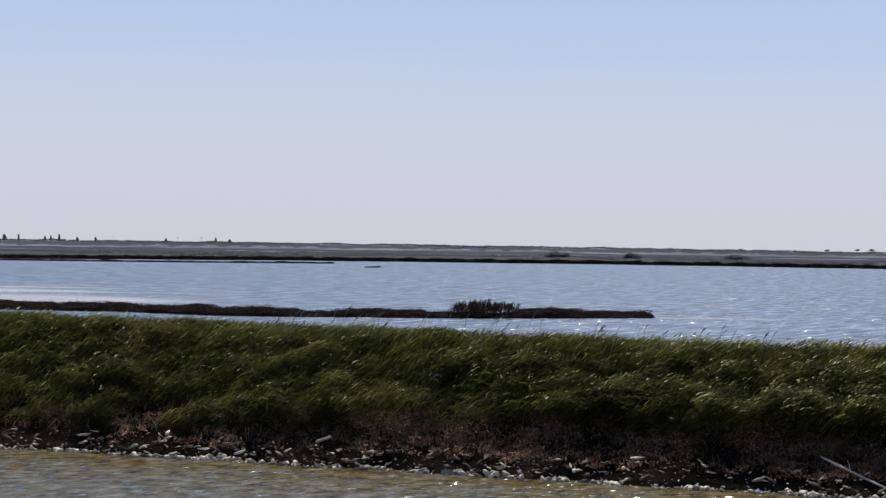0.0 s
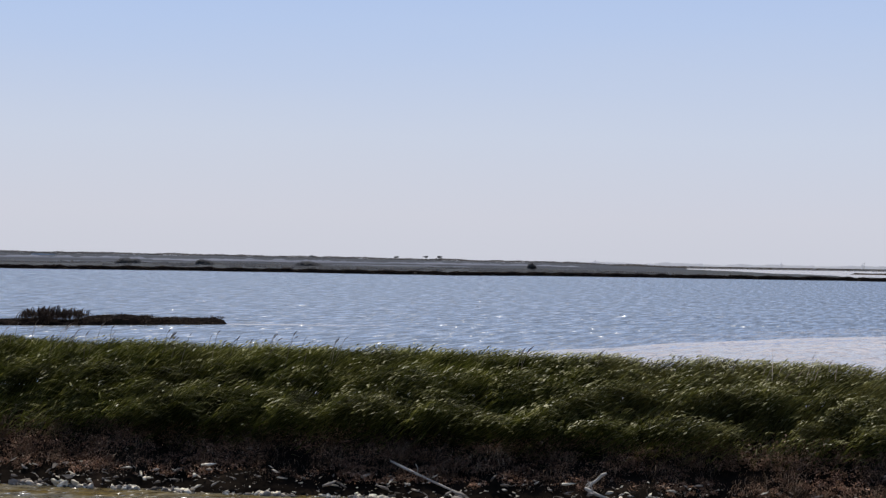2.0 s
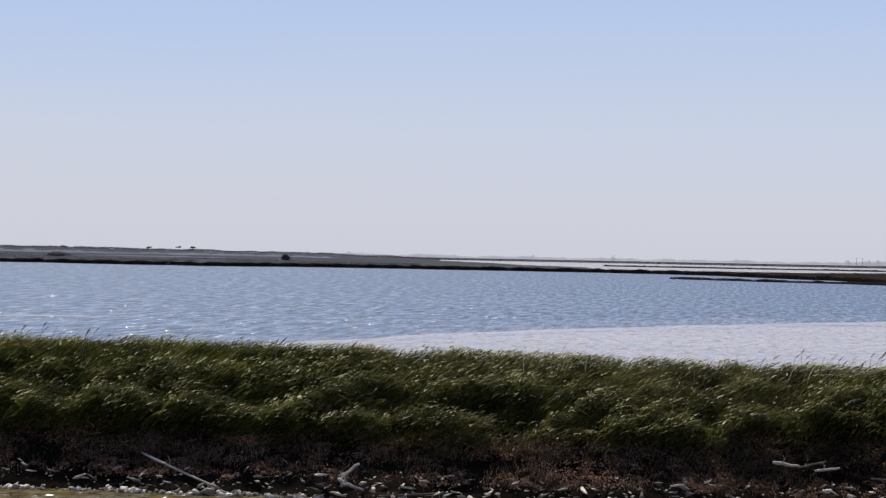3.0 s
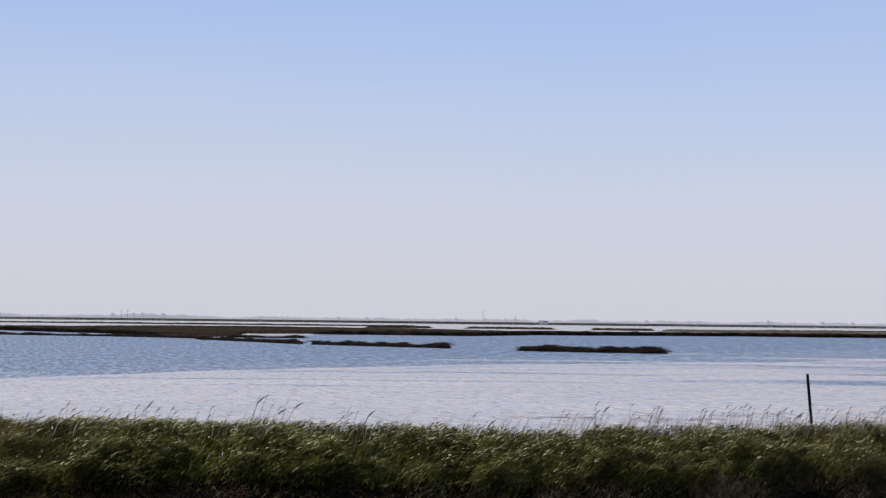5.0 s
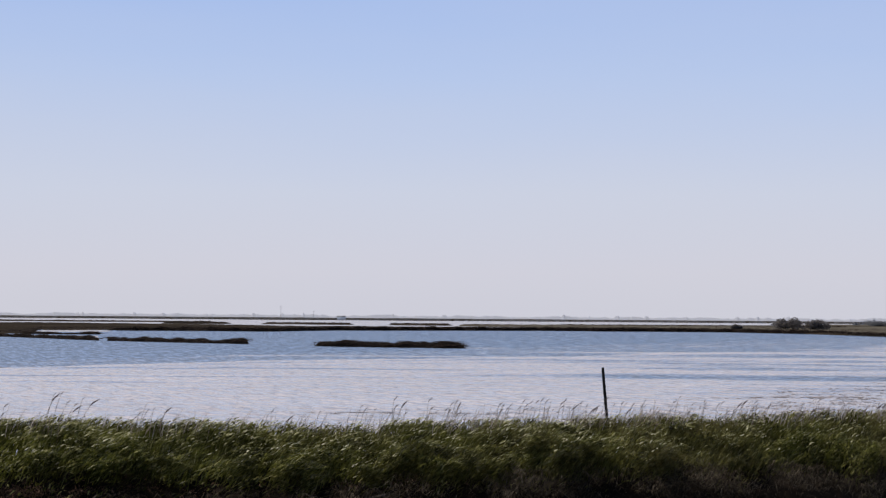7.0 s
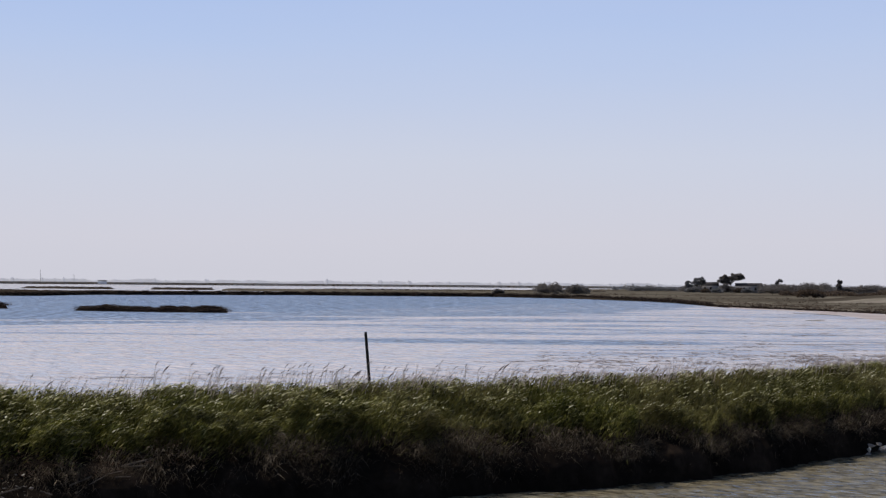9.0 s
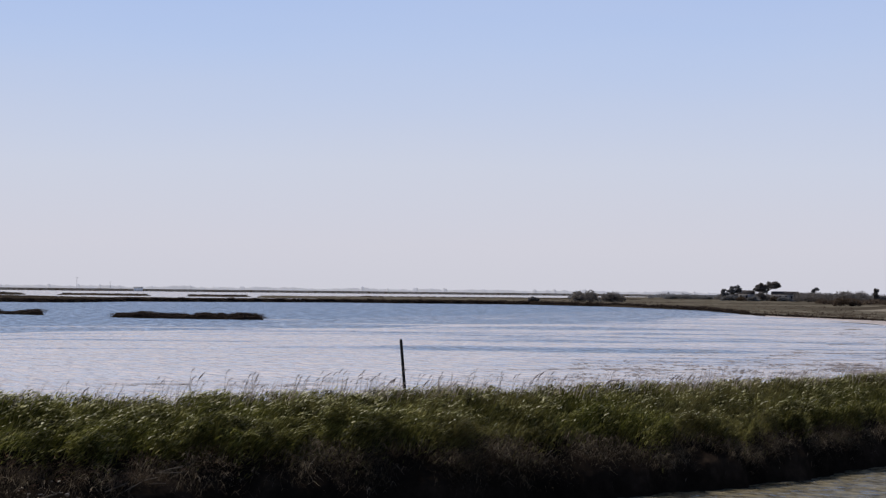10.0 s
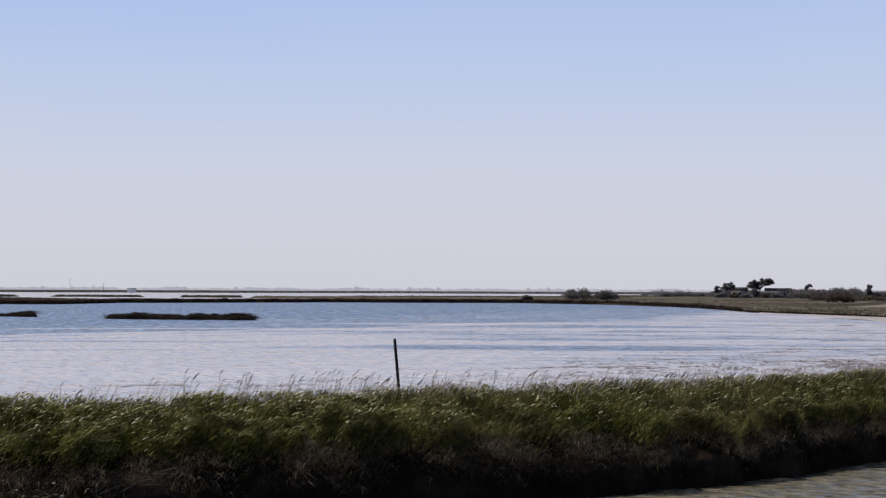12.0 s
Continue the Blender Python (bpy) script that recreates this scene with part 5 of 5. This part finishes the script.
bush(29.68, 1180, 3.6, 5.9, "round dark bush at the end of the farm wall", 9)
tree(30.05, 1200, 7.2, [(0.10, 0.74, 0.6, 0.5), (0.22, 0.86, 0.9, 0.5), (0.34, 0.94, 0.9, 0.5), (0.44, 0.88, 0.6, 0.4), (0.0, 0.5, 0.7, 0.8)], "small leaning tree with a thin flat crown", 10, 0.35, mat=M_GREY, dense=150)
bush(28.83, 1195, 8.5, 5.4, "dense scrub under the pines", 81)
bush(29.15, 1190, 5.0, 3.4, "ragged shrubs before the farm wall", 84, M_BROWN)
bush(28.3, 1188, 6.0, 2.4, "low shrubs before the farmhouse", 85, M_BROWN)
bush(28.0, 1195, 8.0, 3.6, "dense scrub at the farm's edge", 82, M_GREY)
bush(30.15, 1200, 17.0, 5.0, "dark scrub mass beside the farm", 83)
bush(30.4, 1150, 30.0, 5.6, "low mass of dark scrub beyond the meadow", 12)
bush(31.05, 1120, 19.0, 6.6, "dark scrub ridge beyond the meadow", 13)
bush(30.92, 760, 9.5, 3.3, "brown rounded thicket in the meadow", 14, M_BROWN)
tree(31.64, 1000, 6.6, [(0.0, 0.30, 1.1, 1.4), (0.0, 0.55, 1.0, 1.6), (0.0, 0.8, 0.7, 1.3)], "narrow dark cypress in the meadow", 15)
bush(31.82, 1000, 3.6, 4.0, "dark bush beside the cypress", 16)
bush(32.4, 1200, 36.0, 5.2, "low dark hedge beyond the meadow", 17)
bush(29.8, 1250, 30.0, 5.4, "low dark hedge behind the farm", 18)
bush(28.4, 1260, 34.0, 5.0, "low hedge behind the farm buildings", 19)
bush(27.0, 1400, 30.0, 3.6, "distant low grey hedge", 20, M_GREY)


def farmhouse(az, dist, wide, high, roof, deep, label, base=0.5):
    """A long low house: walls with a gable roof, ridge along its front."""
    ob = tagged(new("house"), label, "house")
    ob.matrix_basis = pose(*at(az, dist, base), 0, 0, -az)
    w, d = wide / 2, deep / 2

    def box(x0, x1, y0, y1, z0, z1):
        c = [(x, y, z) for x in (x0, x1) for y in (y0, y1) for z in (z0, z1)]
        return np.array(c), np.array([(0, 1, 3, 2), (4, 6, 7, 5), (0, 4, 5, 1), (2, 3, 7, 6), (0, 2, 6, 4), (1, 5, 7, 3)])

    c, q = box(-w, w, -d, d, -0.4, high)
    part("wall", mesh_from("wall", c, q, M_PLASTER), ob)
    o = 0.15
    c = np.array([(-w - o, -d - o, high - 0.15), (w + o, -d - o, high - 0.15), (w + o, d + o, high - 0.15), (-w - o, d + o, high - 0.15), (-w - o, 0, high + roof), (w + o, 0, high + roof),
                  (-w - o, -d - o, high), (w + o, -d - o, high), (w + o, d + o, high), (-w - o, d + o, high)])
    t = np.array([(0, 3, 2, 1), (6, 7, 5, 4), (8, 9, 4, 5), (0, 1, 7, 6), (2, 3, 9, 8), (1, 2, 8, 7), (3, 0, 6, 9), (9, 6, 4, 4), (7, 8, 5, 5)])
    t = np.concatenate([t[:7, [0, 1, 2]], t[:7, [0, 2, 3]], t[7:, :3]])
    part("roof", mesh_from("roof", c, t, M_ROOF), ob)
    for k in range(int(wide / 3) if dist < 1500 else 0):
        x = -w + 1.6 + 3.0 * k
        c, q = box(x - 0.5, x + 0.5, -d - 0.06, -d + 0.02, high * 0.42, high * 0.78)
        part("shutter", mesh_from("shutter", c, q, M_POST), ob)
    return ob


farmhouse(28.43, 1212, 8.8, 3.9, 1.8, 7.0, "long low farmhouse with pale walls and a dark roof")
farmhouse(29.39, 1206, 14.0, 3.8, 1.5, 7.0, "pale farm building with a dark roof behind the meadow")
farmhouse(-24.2, 1750, 18.0, 2.0, 0.5, 8.0, "long white shed on the far shore", 3.3)
farmhouse(13.1, 2280, 9.0, 3.2, 0.4, 8.0, "small white building on the far shore", 0.8)
for ob in scene.objects:
    if ob.name.startswith("wall") and ob.parent and "white" in ob.parent.get("label", ""):
        ob.data.materials[0] = M_WHITE


def mast(az, dist, h, label):
    ob = tagged(new("mast"), label, "mast")
    ob.matrix_basis = pose(*at(az, dist, 0.6), 0, 0, -az)
    part("pole", mesh_from("pole", *tube([(0, 0, 0), (0, 0, h * 0.5), (0, 0, h)], [0.2, 0.17, 0.12], 6), M_METAL), ob)
    part("crossarm", mesh_from("crossarm", *tube([(-1.6, 0, h * 0.92), (1.6, 0, h * 0.92)], [0.07, 0.07], 5), M_METAL), ob)
    return ob


for az, h in [(11.57, 18), (12.4, 12), (2.45, 13), (2.6, 13), (-33.3, 16), (-31.7, 15), (-31.1, 16), (-3.6, 11)]:
    mast(az, 2450, h * 0.8, "thin grey mast on the horizon")
for k, (az, h, w) in enumerate([(-36.0, 11, 2.6), (-35.65, 11, 1.0), (-35.0, 9, 1.2), (-34.85, 10, 1.0), (-34.65, 12, 1.3), (-34.2, 8, 1.8), (-33.75, 8, 1.4), (-32.0, 8, 1.4), (-30.75, 10, 1.0), (-30.4, 8, 1.8)]):
    h *= 0.6
    w *= 0.66
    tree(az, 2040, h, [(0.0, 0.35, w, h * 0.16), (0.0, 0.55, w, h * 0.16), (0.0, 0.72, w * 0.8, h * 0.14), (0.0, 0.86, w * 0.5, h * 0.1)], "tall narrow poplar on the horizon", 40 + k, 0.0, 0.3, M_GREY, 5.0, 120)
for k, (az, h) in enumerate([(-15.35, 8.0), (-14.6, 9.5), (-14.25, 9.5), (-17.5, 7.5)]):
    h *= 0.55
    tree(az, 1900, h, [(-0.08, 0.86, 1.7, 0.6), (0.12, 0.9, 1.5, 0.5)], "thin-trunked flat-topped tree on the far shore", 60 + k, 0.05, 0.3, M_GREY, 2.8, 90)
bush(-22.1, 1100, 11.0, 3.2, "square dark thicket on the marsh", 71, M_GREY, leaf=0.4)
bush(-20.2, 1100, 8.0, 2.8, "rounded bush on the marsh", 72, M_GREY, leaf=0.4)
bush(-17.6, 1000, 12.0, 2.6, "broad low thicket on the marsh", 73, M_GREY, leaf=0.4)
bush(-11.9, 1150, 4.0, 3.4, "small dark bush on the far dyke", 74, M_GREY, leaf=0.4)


def knoll_xyz(u, v):
    x, y = polar(u, np.interp(u, [29.3, 33, 48], [560, 450, 400]) + 240 * v)
    h = np.exp(-((u - 33) / 1.5) ** 2) * np.sin(np.clip(v, 0, 1) * np.pi) ** 1.5
    h = np.where(u > 33, np.sin(np.clip(v, 0, 1) * np.pi) ** 1.5, h)
    return x, y, 0.45 + 2.0 * h + 0.15 * wave2(x, y, 34, 30, 30) * h


co, q = grid(np.linspace(29.3, 48, 120), np.linspace(0, 1, 24), knoll_xyz)
def track_xyz(u, v):
    s = np.clip((u - 30.0) / 3.0, 0, 1)
    x, y, z = knoll_xyz(u, 0.10 + 0.05 * s + (0.02 + 0.13 * np.sin(np.pi * np.clip((u - 29.9) / 6, 0, 1))) * v)
    return x, y, z + 0.06


ct, qt = grid(np.linspace(29.9, 35.5, 90), np.linspace(0, 1, 8), track_xyz)
tagged(part("track", mesh_from("track", ct, qt, M_PALE, True)), "pale bare strip of earth across the rise", "ground", kind="structure")
tagged(part("knoll", mesh_from("knoll", co, q, M_FIELD, True)), "gentle grassy rise behind the beach", "ground", kind="structure")

# ---- stones of the bank, one by one ----
r = random.Random(13)
for k in range(7):  # a little heap at the corner of the bank
    x = 33.2 + r.uniform(-0.5, 0.9)
    m = pose(x, float(waterline(x)) + r.uniform(-0.35, 0.0), 0.04 + 0.1 * (k % 3), r.uniform(-20, 20), r.uniform(-20, 20), r.uniform(0, 360)) @ Matrix.Scale(r.uniform(0.22, 0.42), 4)
    part("stone", STONES[k], bank).matrix_basis = m
for x, v, z, size in [(-17.6, -0.1, 0.07, 0.30), (-17.75, -0.02, 0.2, 0.24), (-9.96, -0.16, 0.06, 0.36), (-9.75, -0.1, 0.05, 0.22), (-18.0, -0.14, 0.08, 0.3), (-17.8, -0.12, 0.06, 0.34), (-17.9, -0.05, 0.2, 0.2)]:
    part("stone", STONES[int(size * 50) % 10], bank).matrix_basis = pose(x, float(waterline(x)) + v, z, 10, -8, size * 900) @ Matrix.Scale(size, 4)
r = random.Random(12)
for k in range(285):
    ob = part("stone", STONES[k % 10], bank)
    ob.matrix_basis = stone_place(r)
